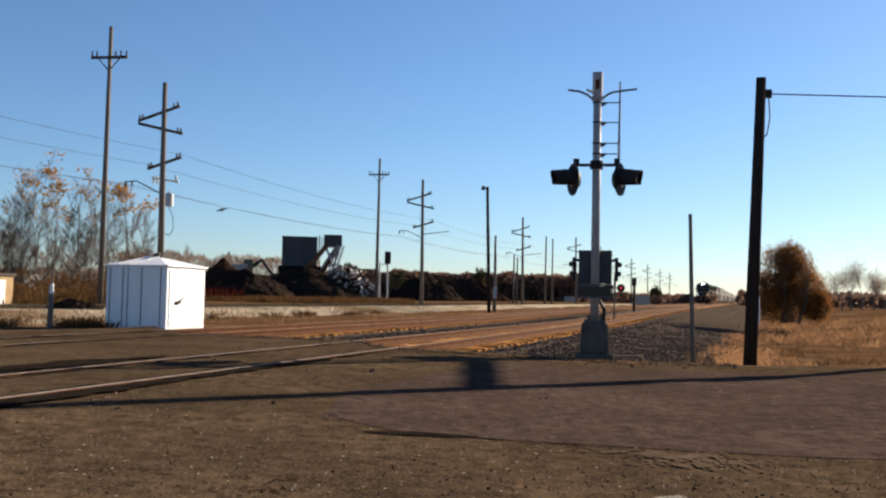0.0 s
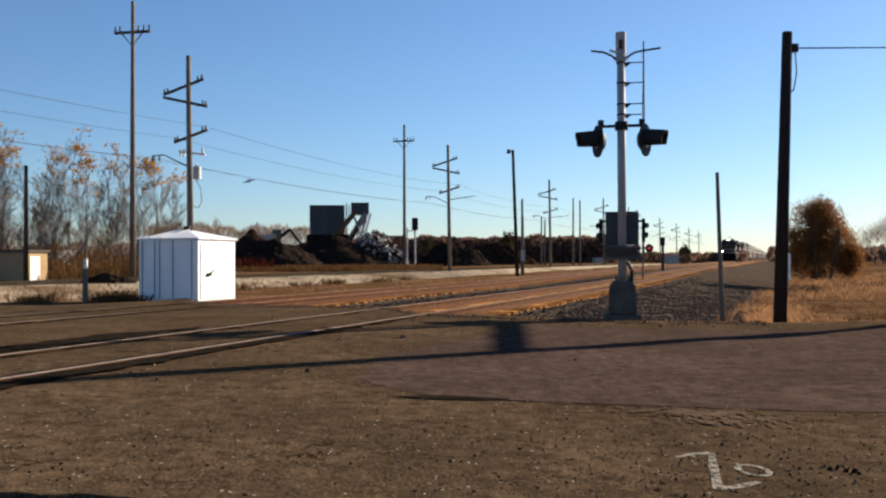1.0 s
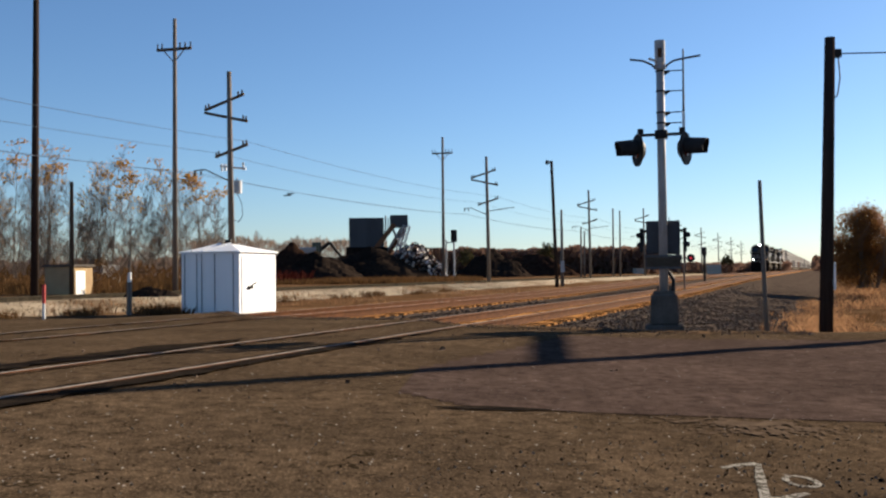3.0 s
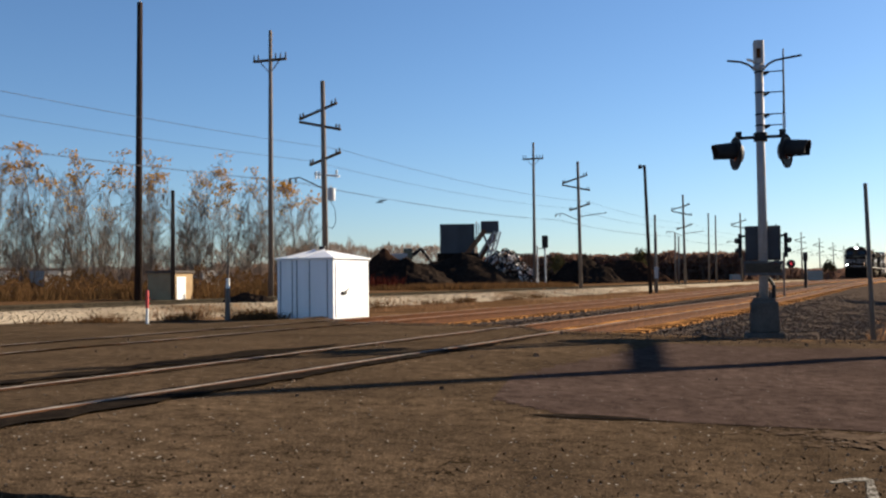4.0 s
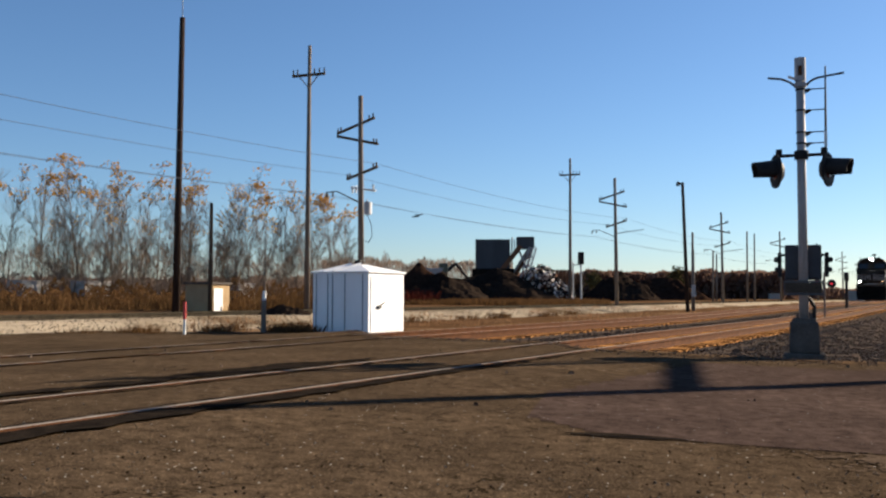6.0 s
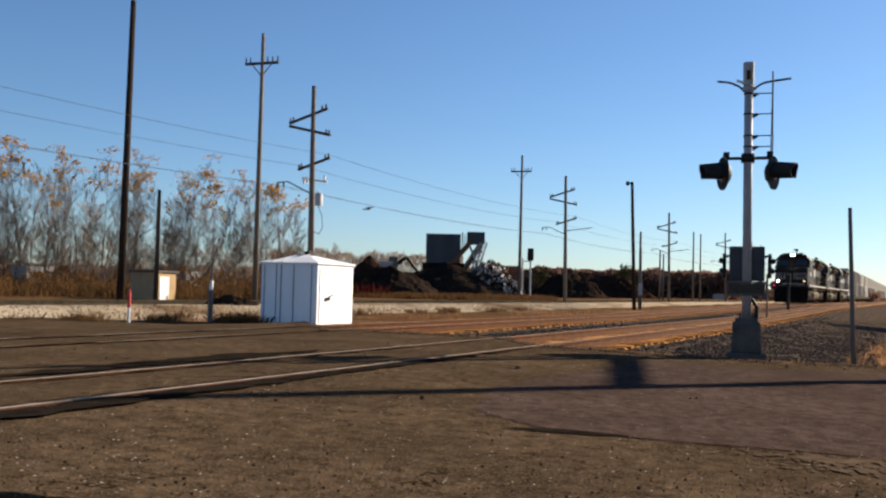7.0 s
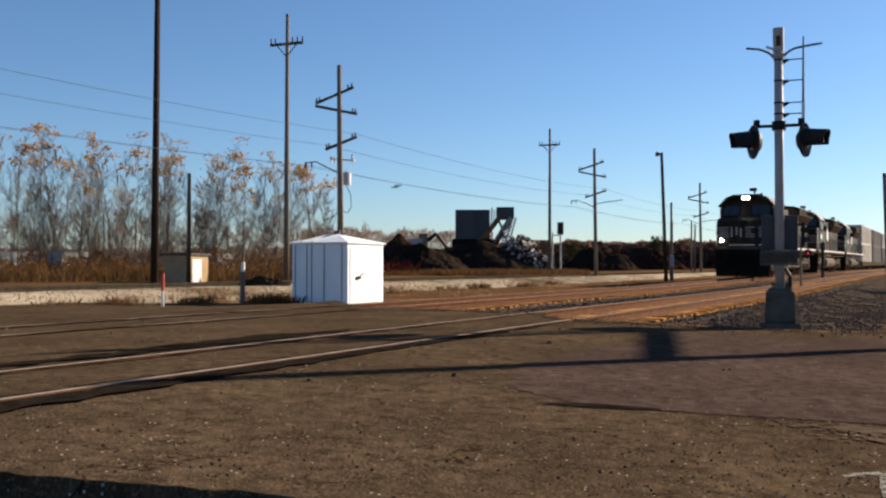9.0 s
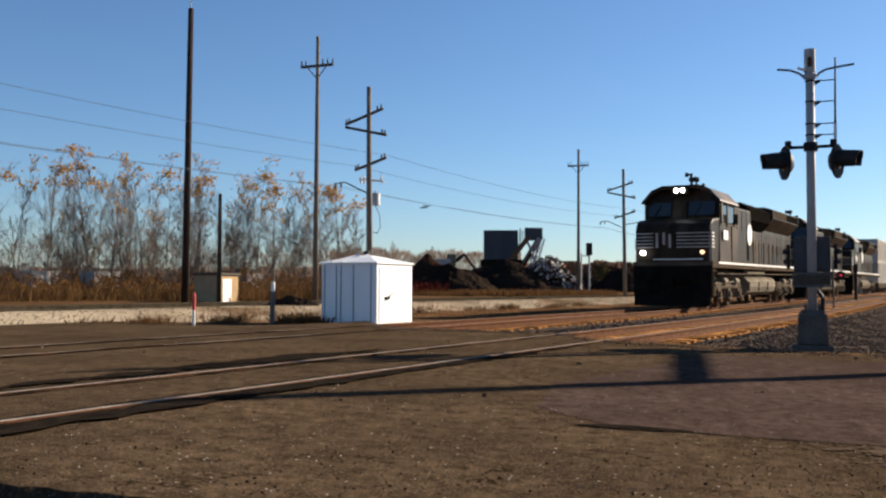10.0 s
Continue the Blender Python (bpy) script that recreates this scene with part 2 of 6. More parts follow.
def tr(u, v, z=0.0):
    """A place from metres along the tracks, metres to their right, and height."""
    return AU * u + AN * v + Vector((0, 0, z))


def at(az, d, z=0.0):
    """A place from the bearing to the left of straight ahead, the distance and the height."""
    a = radians(az)
    return Vector((-math.sin(a) * d, math.cos(a) * d, z))


def box(bm, x0, x1, y0, y1, z0, z1, m=None):
    vs = [bm.verts.new((x, y, z)) for z in (z0, z1) for y in (y0, y1) for x in (x0, x1)]
    if m is not None:
        for v in vs:
            v.co = m @ v.co
    for f in ((0, 2, 3, 1), (4, 5, 7, 6), (0, 1, 5, 4), (1, 3, 7, 5), (3, 2, 6, 7), (2, 0, 4, 6)):
        bm.faces.new([vs[i] for i in f])
    return vs


def prism(bm, pts, x0, x1):
    """A body of the outline pts (y, z), from x0 to x1."""
    a = [bm.verts.new((x0, y, z)) for y, z in pts]
    b = [bm.verts.new((x1, y, z)) for y, z in pts]
    k = len(pts)
    for i in range(k):
        bm.faces.new((a[i], a[(i + 1) % k], b[(i + 1) % k], b[i]))
    bm.faces.new(a[::-1])
    bm.faces.new(b)


def rod(bm, p, q, r0, r1=None, seg=8, cap=True):
    p, q = Vector(p), Vector(q)
    r1 = r0 if r1 is None else r1
    d = (q - p).normalized()
    s = d.orthogonal().normalized()
    t = d.cross(s)
    ring = []
    for c, r in ((p, r0), (q, r1)):
        ring.append([bm.verts.new(c + (s * math.cos(2 * math.pi * i / seg) + t * math.sin(2 * math.pi * i / seg)) * r) for i in range(seg)])
    for i in range(seg):
        bm.faces.new((ring[0][i], ring[0][(i + 1) % seg], ring[1][(i + 1) % seg], ring[1][i]))
    if cap:
        bm.faces.new(ring[0][::-1])
        bm.faces.new(ring[1])


def mesh_of(name, bm, material, smooth=False, bevel=0.0):
    if bevel:
        bmesh.ops.bevel(bm, geom=bm.edges[:], offset=bevel, segments=2, affect='EDGES', profile=0.6)
    bmesh.ops.recalc_face_normals(bm, faces=bm.faces[:])
    me = bpy.data.meshes.new(name)
    bm.to_mesh(me)
    bm.free()
    me.materials.append(material)
    if smooth:
        for f in me.polygons:
            f.use_smooth = True
    return me


def part(name, bm, material, parent=None, label="", smooth=False, bevel=0.0, m=None):
    """Links a bmesh as one mesh object under a thing or a part."""
    ob = new(name, mesh_of(name, bm, material, smooth, bevel))
    if parent is not None:
        ob.parent = parent
    if m is not None:
        ob.matrix_basis = m
    if label:
        ob["label"] = label
    return ob


def thing(name, label, category, m=None, group="", kind=""):
    ob = new(name)
    ob.empty_display_size = 0.2
    if m is not None:
        ob.matrix_basis = m
    return tagged(ob, label, category, group, kind)


def raw(name, verts, faces, material, parent=None, label="", smooth=False):
    me = bpy.data.meshes.new(name)
    me.from_pydata(verts, [], faces)
    me.materials.append(material)
    if smooth:
        for f in me.polygons:
            f.use_smooth = True
    ob = new(name, me)
    if parent is not None:
        ob.parent = parent
    if label:
        ob["label"] = label
    return ob


def BM():
    return bmesh.new()


def place(p, rz=0.0):
    return pose(p[0], p[1], p[2], 0, 0, rz)


# ---- ground, road and tracks ----
def smooth01(a, b, x):
    t = min(1.0, max(0.0, (x - a) / (b - a)))
    return t * t * (3 - 2 * t)


def road_z(x, y):
    v = x * AN.x + y * AN.y
    if v > -5:
        z = -0.04 * (v + 5) if v < 0.5 else -0.22
    elif v < -13:
        z = -0.05 * (-13 - v) if v > -17 else -0.2
    else:
        z = 0.0
    return z - 0.02 + 0.012 * noise.noise((x * 0.5, y * 0.5, 3.0))


def ground_z(x, y):
    v, u = x * AN.x + y * AN.y, x * AU.x + y * AU.y
    z = -0.32 - 0.4 * smooth01(-4, 0, v) * (1 - smooth01(4, 14, v)) * smooth01(17, 22, y)
    z += 0.05 * noise.noise((x * 0.2, y * 0.2, 0)) + 0.03 * noise.noise((x * 0.9, y * 0.9, 5))
    z += 0.28 * smooth01(22, 30, -v) + 0.25 * smooth01(60, 120, math.hypot(x, y)) * smooth01(20, 30, -v)
    z -= 0.4 * smooth01(-14.3, -13.2, v) * (1 - smooth01(-0.1, 0.7, v)) * smooth01(15, 17, y)
    z += 0.3 * smooth01(35, 60, y) * smooth01(3, 8, v)
    return z if y > 3.6 else min(z, -0.42) + 0.02 * noise.noise((x * 4, y * 4, 1))


def grid_lines(a, b, fine0, fine1, step, grow):
    out, x = [], fine0
    while x <= fine1:
        out.append(x)
        x += step
    s = step
    while out[-1] < b:
        s *= grow
        out.append(out[-1] + s)
    s = step
    while out[0] > a:
        s *= grow
        out.insert(0, out[0] - s)
    return out


def sheet(name, xs, ys, z, material, label, smooth=True):
    verts = [(x, y, z(x, y)) for y in ys for x in xs]
    w = len(xs)
    faces = [(j * w + i, j * w + i + 1, (j + 1) * w + i + 1, (j + 1) * w + i) for j in range(len(ys) - 1) for i in range(w - 1)]
    return tagged(raw(name, verts, faces, material, smooth=smooth), label, "ground", kind="structure")


sheet("ground", grid_lines(-3500, 3500, -32, 22, 0.9, 1.25), grid_lines(-1500, 4000, -4, 60, 0.9, 1.22), ground_z, M_GROUND,
      "brown dry earth with thin autumn grass")

FAR_EDGE = [(-70, 27), (-16, 25.6), (-11, 26), (-7.6, 25.0), (-6.6, 22.0), (-5.4, 19.7), (-1.75, 18.2), (-0.9, 16.0), (0.6, 15.6), (2.2, 15.5), (6.7, 17), (14, 19), (70, 34)]


def far_edge(x):
    return float(np.interp(x, [p[0] for p in FAR_EDGE], [p[1] for p in FAR_EDGE])) + 0.12 * noise.noise((x * 1.7, 0, 0))


def near_edge(x):
    return 3.92 + 0.06 * noise.noise((x * 1.5, 0, 7)) + 0.05 * noise.noise((x * 7, 0, 9)) + 0.03 * noise.noise((x * 23, 0, 2))


def road():
    xs = grid_lines(-70, 70, -12, 9, 0.06, 1.08)
    rows = 60
    verts, faces = [], []
    for x in xs:
        a, b = near_edge(x), far_edge(x)
        verts.append((x, a - 0.05, -0.5))
        for j in range(rows + 1):
            y = a + (b - a) * (j / rows) ** 1.5
            verts.append((x, y, road_z(x, y)))
        verts.append((x, b + 0.15, -0.45))
    w = rows + 3
    for i in range(len(xs) - 1):
        for j in range(w - 1):
            faces.append((i * w + j, (i + 1) * w + j, (i + 1) * w + j + 1, i * w + j + 1))
    return tagged(raw("road", verts, faces, M_ASPHALT, smooth=True), "worn brownish asphalt road strewn with grit", "road", kind="structure")


road()


def strip(name, pts, widths, lift, material, label, wob=0.03, parent=None):
    """A thin layer on the road along pts (x, y)."""
    verts, faces, k = [], [], 0
    dense = []
    for (p, q), (wa, wb) in zip(zip(pts, pts[1:]), zip(widths, widths[1:])):
        m = max(2, int((Vector(q) - Vector(p)).length / 0.12))
        for i in range(m):
            t = i / m
            dense.append((Vector(p).lerp(Vector(q), t), wa + (wb - wa) * t))
    dense.append((Vector(pts[-1]), widths[-1]))
    for i, (c, w) in enumerate(dense):
        d = (dense[min(i + 1, len(dense) - 1)][0] - dense[max(i - 1, 0)][0]).normalized()
        s = Vector((-d.y, d.x))
        for sg in (-1, 1):
            o = w / 2 + wob * noise.noise((c.x * 3, c.y * 3, sg * 5))
            p = c + s * sg * o
            verts.append((p.x, p.y, road_z(p.x, p.y) + lift))
    for i in range(len(dense) - 1):
        faces.append((2 * i, 2 * i + 1, 2 * i + 3, 2 * i + 2))
    return tagged(raw(name, verts, faces, material, parent), label, "road surface", kind="structure")


# track bed
V_NEAR, V_FAR, HALF = -6.25, -11.25, 0.7175


def rise(u):
    """How far the main tracks climb, beyond the crossing."""
    return float(np.interp(u, [38, 48, 60, 75, 110, 250], [0, 0.05, 0.13, 0.21, 0.30, 0.45]))


def bed():
    verts, faces = [], []
    prof = [(-15.0, -1.2), (-14.6, -0.5), (-13.3, -0.2), (-10.0, -0.19), (-8.75, -0.24), (-7.6, -0.19), (-4.65, -0.19), (-4.0, -0.24), (0.5, -0.85), (0.9, -1.5)]
    us = grid_lines(-80, 1500, -2, 60, 0.5, 1.15)
    fine = []
    for (v0, z0), (v1, z1) in zip(prof, prof[1:]):
        m = max(2, int(abs(v1 - v0) / 0.25))
        fine += [(v0 + (v1 - v0) * i / m, z0 + (z1 - z0) * i / m) for i in range(m)]
    fine.append(prof[-1])
    for u in us:
        for v, z in fine:
            k = 0.05 if -4.3 < v or v < -13.4 else 0.02
            dz = k * noise.noise((u * 2.3, v * 2.3, 0)) + k * noise.noise((u * 7, v * 7, 4))
            p = tr(u, v, z + dz + rise(u))
            verts.append(tuple(p))
    w = len(fine)
    for i in range(len(us) - 1):
        for j in range(w - 1):
            faces.append((i * w + j, i * w + j + 1, (i + 1) * w + j + 1, (i + 1) * w + j))
    return tagged(raw("ballast_bed", verts, faces, M_BALLAST, smooth=False), "dark grey crushed stone under two railway tracks", "ballast", kind="structure")


bed()


def rust_band(v0, v1, z, u0=-60, u1=1500, material=None, label="orange rust-stained stone between the rails"):
    us = grid_lines(u0, u1, 8, 60, 0.4, 1.15)
    verts, faces = [], []
    for u in us:
        for j in range(7):
            e = 0.1 * noise.noise((u * 1.8, j * 9.0, v0)) + 0.08 * noise.noise((u * 6, j, v0)) if j in (0, 6) else 0
            v = v0 + (v1 - v0) * j / 6 + e
            dz = -0.03 if j in (0, 6) else 0.012 * noise.noise((u * 5, v * 5, 1))
            verts.append(tuple(tr(u, v, z + dz + rise(u))))
    for i in range(len(us) - 1):
        for j in range(6):
            faces.append((i * 7 + j, i * 7 + j + 1, (i + 1) * 7 + j + 1, (i + 1) * 7 + j))
    return tagged(raw("rust_ballast", verts, faces, material or M_RUSTBED), label, "ballast", kind="structure")


rust_band(V_NEAR - 1.25, V_NEAR + 1.35, -0.165)
rust_band(V_FAR - 1.6, V_FAR + 1.2, -0.165)


def rail_mesh(stations, climb):
    """One rail through the stations (metres along the track)."""
    bm = BM()
    prof = [(-0.07, -0.17), (0.07, -0.17), (0.07, -0.155), (0.012, -0.13), (0.012, -0.05), (0.036, -0.04), (0.036, -0.004), (0.03, 0.0),
            (-0.03, 0.0), (-0.036, -0.004), (-0.036, -0.04), (-0.012, -0.05), (-0.012, -0.13), (-0.07, -0.155)]
    rings = [[bm.verts.new((x, u, z + climb(u))) for x, z in prof] for u in stations]
    k = len(prof)
    for a, b in zip(rings, rings[1:]):
        for i in range(k):
            bm.faces.new((a[i], a[(i + 1) % k], b[(i + 1) % k], b[i]))
    bm.faces.new(rings[0])
    bm.faces.new(rings[-1])
    me = mesh_of("rail", bm, M_RAIL)
    me.materials.append(M_RAILTOP)
    for f in me.polygons:
        if f.normal.z > 0.9 and f.center.z - climb(f.center.y) > -0.02:
            f.material_index = 1
    return me


RAIL = rail_mesh([-80, 20, 38, 43, 48, 54, 60, 67, 75, 92, 110, 180, 250, 1500], rise)
SIDING_RAIL = rail_mesh([-80, 1500], lambda u: 0.0)
SIDING_RAIL.materials[0] = SIDING_RAIL.materials[1] = M_SOIL
tb = BM()
box(tb, -1.3, 1.3, -0.115, 0.115, -0.3, -0.145)
TIE = mesh_of("tie", tb, M_TIE)
tb = BM()
box(tb, -1.3, 1.3, -0.115, 0.115, -0.3, -0.155)
RUSTY_TIE = mesh_of("tie", tb, M_RUSTTIE)


def track(v, z, first, last, label, lift=0.0, sleeper=None):
    t = thing("railway_track", label, "railway track", pose(*tr(0, v, z), 0, 0, -TRACK), group="railway tracks")
    for s in (-HALF, HALF):
        r = new("rail", RAIL if sleeper is None else SIDING_RAIL)
        r.parent, r.location = t, (s, 0, 0)
    u, k = first, 0
    while u < last:
        if k < 200:
            o = new("tie", sleeper or RUSTY_TIE)
            o.parent = t
            o.location, o.rotation_euler = (random.uniform(-0.04, 0.04), u, random.uniform(-0.012, 0.008) + lift + (rise(u) if sleeper is None else 0.0)), (0, 0, random.uniform(-0.01, 0.01))
        u += 0.53
        k += 1
    return t


track(V_NEAR, 0.0, 14.5, 100, "rusty railway track in orange-stained stone beside the road crossing")
track(V_FAR, 0.0, 20.5, 110, "rusty railway track that carries the train")


def gravel_bank():
    us = grid_lines(-80, 420, -5, 90, 0.5, 1.1)
    prof = [(-30.4, 0.0), (-28.6, 0.02), (-25.3, 0.02), (-24.7, 0.0), (-23.9, -0.12), (-22.9, -0.24), (-22.1, -0.36)]
    verts, faces = [], []
    for u in us:
        for j, (v, z) in enumerate(prof):
            q = 0.25 * noise.noise((u * 0.4, j, 3)) + 0.1 * noise.noise((u * 1.7, j, 8))
            verts.append(tuple(tr(u, v + q, z + 0.03 * noise.noise((u * 2, j * 3, 1)))))
    w = len(prof)
    for i in range(len(us) - 1):
        for j in range(w - 1):
            faces.append((i * w + j, i * w + j + 1, (i + 1) * w + j + 1, (i + 1) * w + j))
    tagged(raw("gravel_bank", verts, faces, M_GRAVEL), "pale grey gravel bank under a siding", "gravel", kind="structure")


gravel_bank()
track(-27.4, 0.17, 5, 100, "brown siding track on pale gravel", 0.0, TIE)

# crossing surface: dark filler beside the rails, shaded patches and newer asphalt
for v, u1 in ((V_NEAR + HALF, 14.2), (V_NEAR - HALF, 16.8)):
    for s, w in ((-0.10, 0.06), (0.11, 0.08)):
        a, b = tr(-10, v + s), tr(u1, v + s)
        strip("rail_filler", [(a.x, a.y), (b.x, b.y)], [w, w], 0.016, M_TAR, "black tar filler along the rail", 0.06)
for v in (V_FAR + HALF, V_FAR - HALF):
    a, b = tr(-10, v + 0.075), tr(17.5, v + 0.075)
    strip("rail_filler", [(a.x, a.y), (b.x, b.y)], [0.07, 0.07], 0.022, M_TAR, "black tar filler along the rail", 0.03)

# ---- crossing signal ----
def sub(name, parent, m=None, label=""):
    o = new(name)
    o.empty_display_size = 0.1
    o.parent = parent
    if m is not None:
        o.matrix_basis = m
    if label:
        o["label"] = label
    return o


def lamp_head(t, sx, z, r=0.275, hood=0.38, turn=0.0):
    """A round black backing plate with a hood that opens away from the mast."""
    m = pose(sx * 0.40, 0, z, 0, 0, turn)
    bm = BM()
    rod(bm, (-sx * 0.11, 0, 0), (-sx * 0.02, 0, 0), 0.13, 0.24, 20)
    rod(bm, (-sx * 0.02, 0, 0), (sx * 0.012, 0, 0), r, r, 28)
    plate = part("backing_plate", bm, M_BLACK, t, m=m)
    bm = BM()
    seg, L = 18, hood
    ring = []
    for k in range(seg + 1):
        a = radians(-35) + radians(250) * k / seg
        y, zz = 0.17 * math.cos(a), 0.17 * math.sin(a) + 0.02
        out = L * (0.86 + 0.14 * max(0.0, math.sin(a)))
        ring.append([bm.verts.new((sx * 0.012, y, zz)), bm.verts.new((sx * out, y * 0.88, zz * 0.88 - 0.02 * out / L)),
                     bm.verts.new((sx * out, y * 0.82, zz * 0.82 - 0.02 * out / L)), bm.verts.new((sx * 0.012, y * 0.92, zz * 0.92))])
    for a, b in zip(ring, ring[1:]):
        for i in range(3):
            bm.faces.new((a[i], b[i], b[i + 1], a[i + 1]))
    part("hood", bm, M_BLACK, plate)
    bm = BM()
    rod(bm, (sx * 0.012, 0, 0), (sx * 0.03, 0, 0), 0.135, 0.12, 20)
    part("lens", bm, M_LENS, plate, "dark red glass lens")
    bm = BM()
    rod(bm, (-sx * 0.06, 0, 0), (-sx * 0.06, 0, 0.33), 0.022, 0.022, 8)
    box(bm, -sx * 0.06 - 0.04, -sx * 0.06 + 0.04, -0.04, 0.04, 0.26, 0.36)
    part("hanger", bm, M_BLACK, plate)


def crossing_signal():
    t = thing("crossing_signal", "tall silver crossing signal mast with two black hooded lamps", "crossing signal", pose(2.565, 16.15, -0.14, 0, 0, -9))
    bm = BM()
    box(bm, -0.32, 0.32, -0.29, 0.29, -0.35, 0.10)
    lid = box(bm, -0.235, 0.235, -0.22, 0.22, 0.10, 0.6)
    for v in lid[4:]:
        v.co.x, v.co.y = v.co.x * 0.92, v.co.y * 0.92
    part("foundation", bm, M_CONCRETE, t, "grimy concrete foundation", bevel=0.03)
    bm = BM()
    rod(bm, (0, 0, 0.58), (0, 0, 0.66), 0.19, 0.17, 16)
    for k in range(4):
        a = radians(45 + 90 * k)
        rod(bm, (0.14 * math.cos(a), 0.14 * math.sin(a), 0.6), (0.14 * math.cos(a), 0.14 * math.sin(a), 0.74), 0.022, 0.022, 6)
    part("base_flange", bm, M_CONCRETE, t)
    bm = BM()
    rod(bm, (0.15, 0.02, 0.6), (0.16, 0.02, 0.86), 0.035, 0.03, 8)
    rod(bm, (0.16, 0.02, 0.84), (0.08, 0, 0.98), 0.03, 0.03, 8)
    part("conduit", bm, M_BLACK, t)
    bm = BM()
    rod(bm, (0, 0, 0.6), (0, 0, 4.6), 0.074, 0.068, 18)
    part("mast", bm, M_MASTPAINT, t, smooth=True)
    bm = BM()
    rod(bm, (0, 0, 4.50), (0, 0, 4.88), 0.088, 0.088, 18)
    rod(bm, (0, 0, 4.40), (0, 0, 4.47), 0.098, 0.098, 18)
    cap = part("mast_cap", bm, M_MASTPAINT, t)
    bm = BM()
    box(bm, -0.035, 0.03, -0.094, -0.086, 4.58, 4.74)
    part("rust_mark", bm, M_RAIL, cap, "dark rust mark")
    bm = BM()
    box(bm, -0.20, -0.07, -0.05, 0.05, -0.012, 0.012, pose(0, -0.02, 4.51, 0, 22, 0))
    part("bright_bracket", bm, M_STRIPE, t, "bright white arm bracket")
    bm = BM()
    rod(bm, (0.369, 0, 3.40), (0.371, 0, 3.66), 0.024, 0.024, 8)
    part("antenna_foot", bm, M_STRIPE, t, "white lower end of the antenna")
    bm = BM()
    rod(bm, (-0.42, 0, 3.29), (0.42, 0, 3.29), 0.028, 0.028, 10)
    rod(bm, (0, 0, 3.22), (0, 0, 3.36), 0.11, 0.11, 14)
    box(bm, -0.05, 0.05, -0.14, -0.09, 3.24, 3.34)
    part("lamp_arm", bm, M_BLACK, t)
    lamp_head(t, -1, 3.04, turn=20)
    lamp_head(t, 1, 3.04, turn=-20)
    bm = BM()
    box(bm, -0.28, 0.28, 0.1, 0.32, 1.27, 1.84)
    box(bm, -0.25, 0.25, 0.09, 0.1, 1.3, 1.81)
    part("relay_box", bm, M_RELAY, t, "dark grey equipment box behind the mast", bevel=0.012)
    bm = BM()
    for z in (1.24, 1.04):
        box(bm, -0.3, 0.3, -0.1, -0.085, z - 0.018, z + 0.018)
    for x in (-0.3, 0.285):
        box(bm, x, x + 0.015, -0.1, -0.085, 1.02, 1.26)
    for x in (-0.14, 0.14):
        box(bm, x - 0.012, x + 0.012, -0.085, 0.1, 1.2, 1.224)
    part("sign_frame", bm, M_INDGREY, t, "thin grey sign frame")
    bm = BM()
    box(bm, -0.28, 0.28, -0.094, -0.091, 1.06, 1.22)
    part("sign_back", bm, M_UNDER, t, "dull brown back of a small sign")
    for sx in (-1, 1):
        bm = BM()
        rod(bm, (sx * 0.26, 0.2, 1.68), (sx * 0.37, 0.2, 1.68), 0.018, 0.018, 8)
        rod(bm, (sx * 0.36, 0.2, 1.32), (sx * 0.36, 0.2, 1.72), 0.03, 0.03, 10)
        rod(bm, (sx * 0.36, 0.2, 1.6), (sx * 0.42, 0.14, 1.6), 0.05, 0.045, 10)
        rod(bm, (sx * 0.36, 0.2, 1.44), (sx * 0.41, 0.26, 1.44), 0.05, 0.045, 10)
        part("side_lamp", bm, M_BLACK, t)
    for x, z, q in ((-1, 4.56, 0.50), (1, 4.56, 0.66)):
        bm = BM()
        pts = [(0.08, 4.42), (0.15, 4.49), (0.24, 4.535), (q * 0.6, z), (q, z + 0.03)]
        for a, b in zip(pts, pts[1:]):
            rod(bm, (x * a[0], 0, a[1]), (x * b[0], 0, b[1]), 0.018, 0.018, 8)
        part("top_arm", bm, M_RELAY, t, "dark bent top arm")
    bm = BM()
    rod(bm, (0.37, 0, 3.42), (0.38, 0, 4.72), 0.021, 0.012, 8)
    part("antenna", bm, M_BLACK, t)
    for z in (4.36, 4.02, 3.66, 3.48):
        bm = BM()
        rod(bm, (0.06, 0, z), (0.37, 0, z), 0.01, 0.01, 6)
        rod(bm, (0.07, 0, z - 0.03), (0.15, 0, z), 0.04, 0.02, 8)
        rod(bm, (0, 0, z - 0.012), (0, 0, z + 0.012), 0.079, 0.079, 14)
        part("antenna_bracket", bm, M_BLACK, t)


crossing_signal()


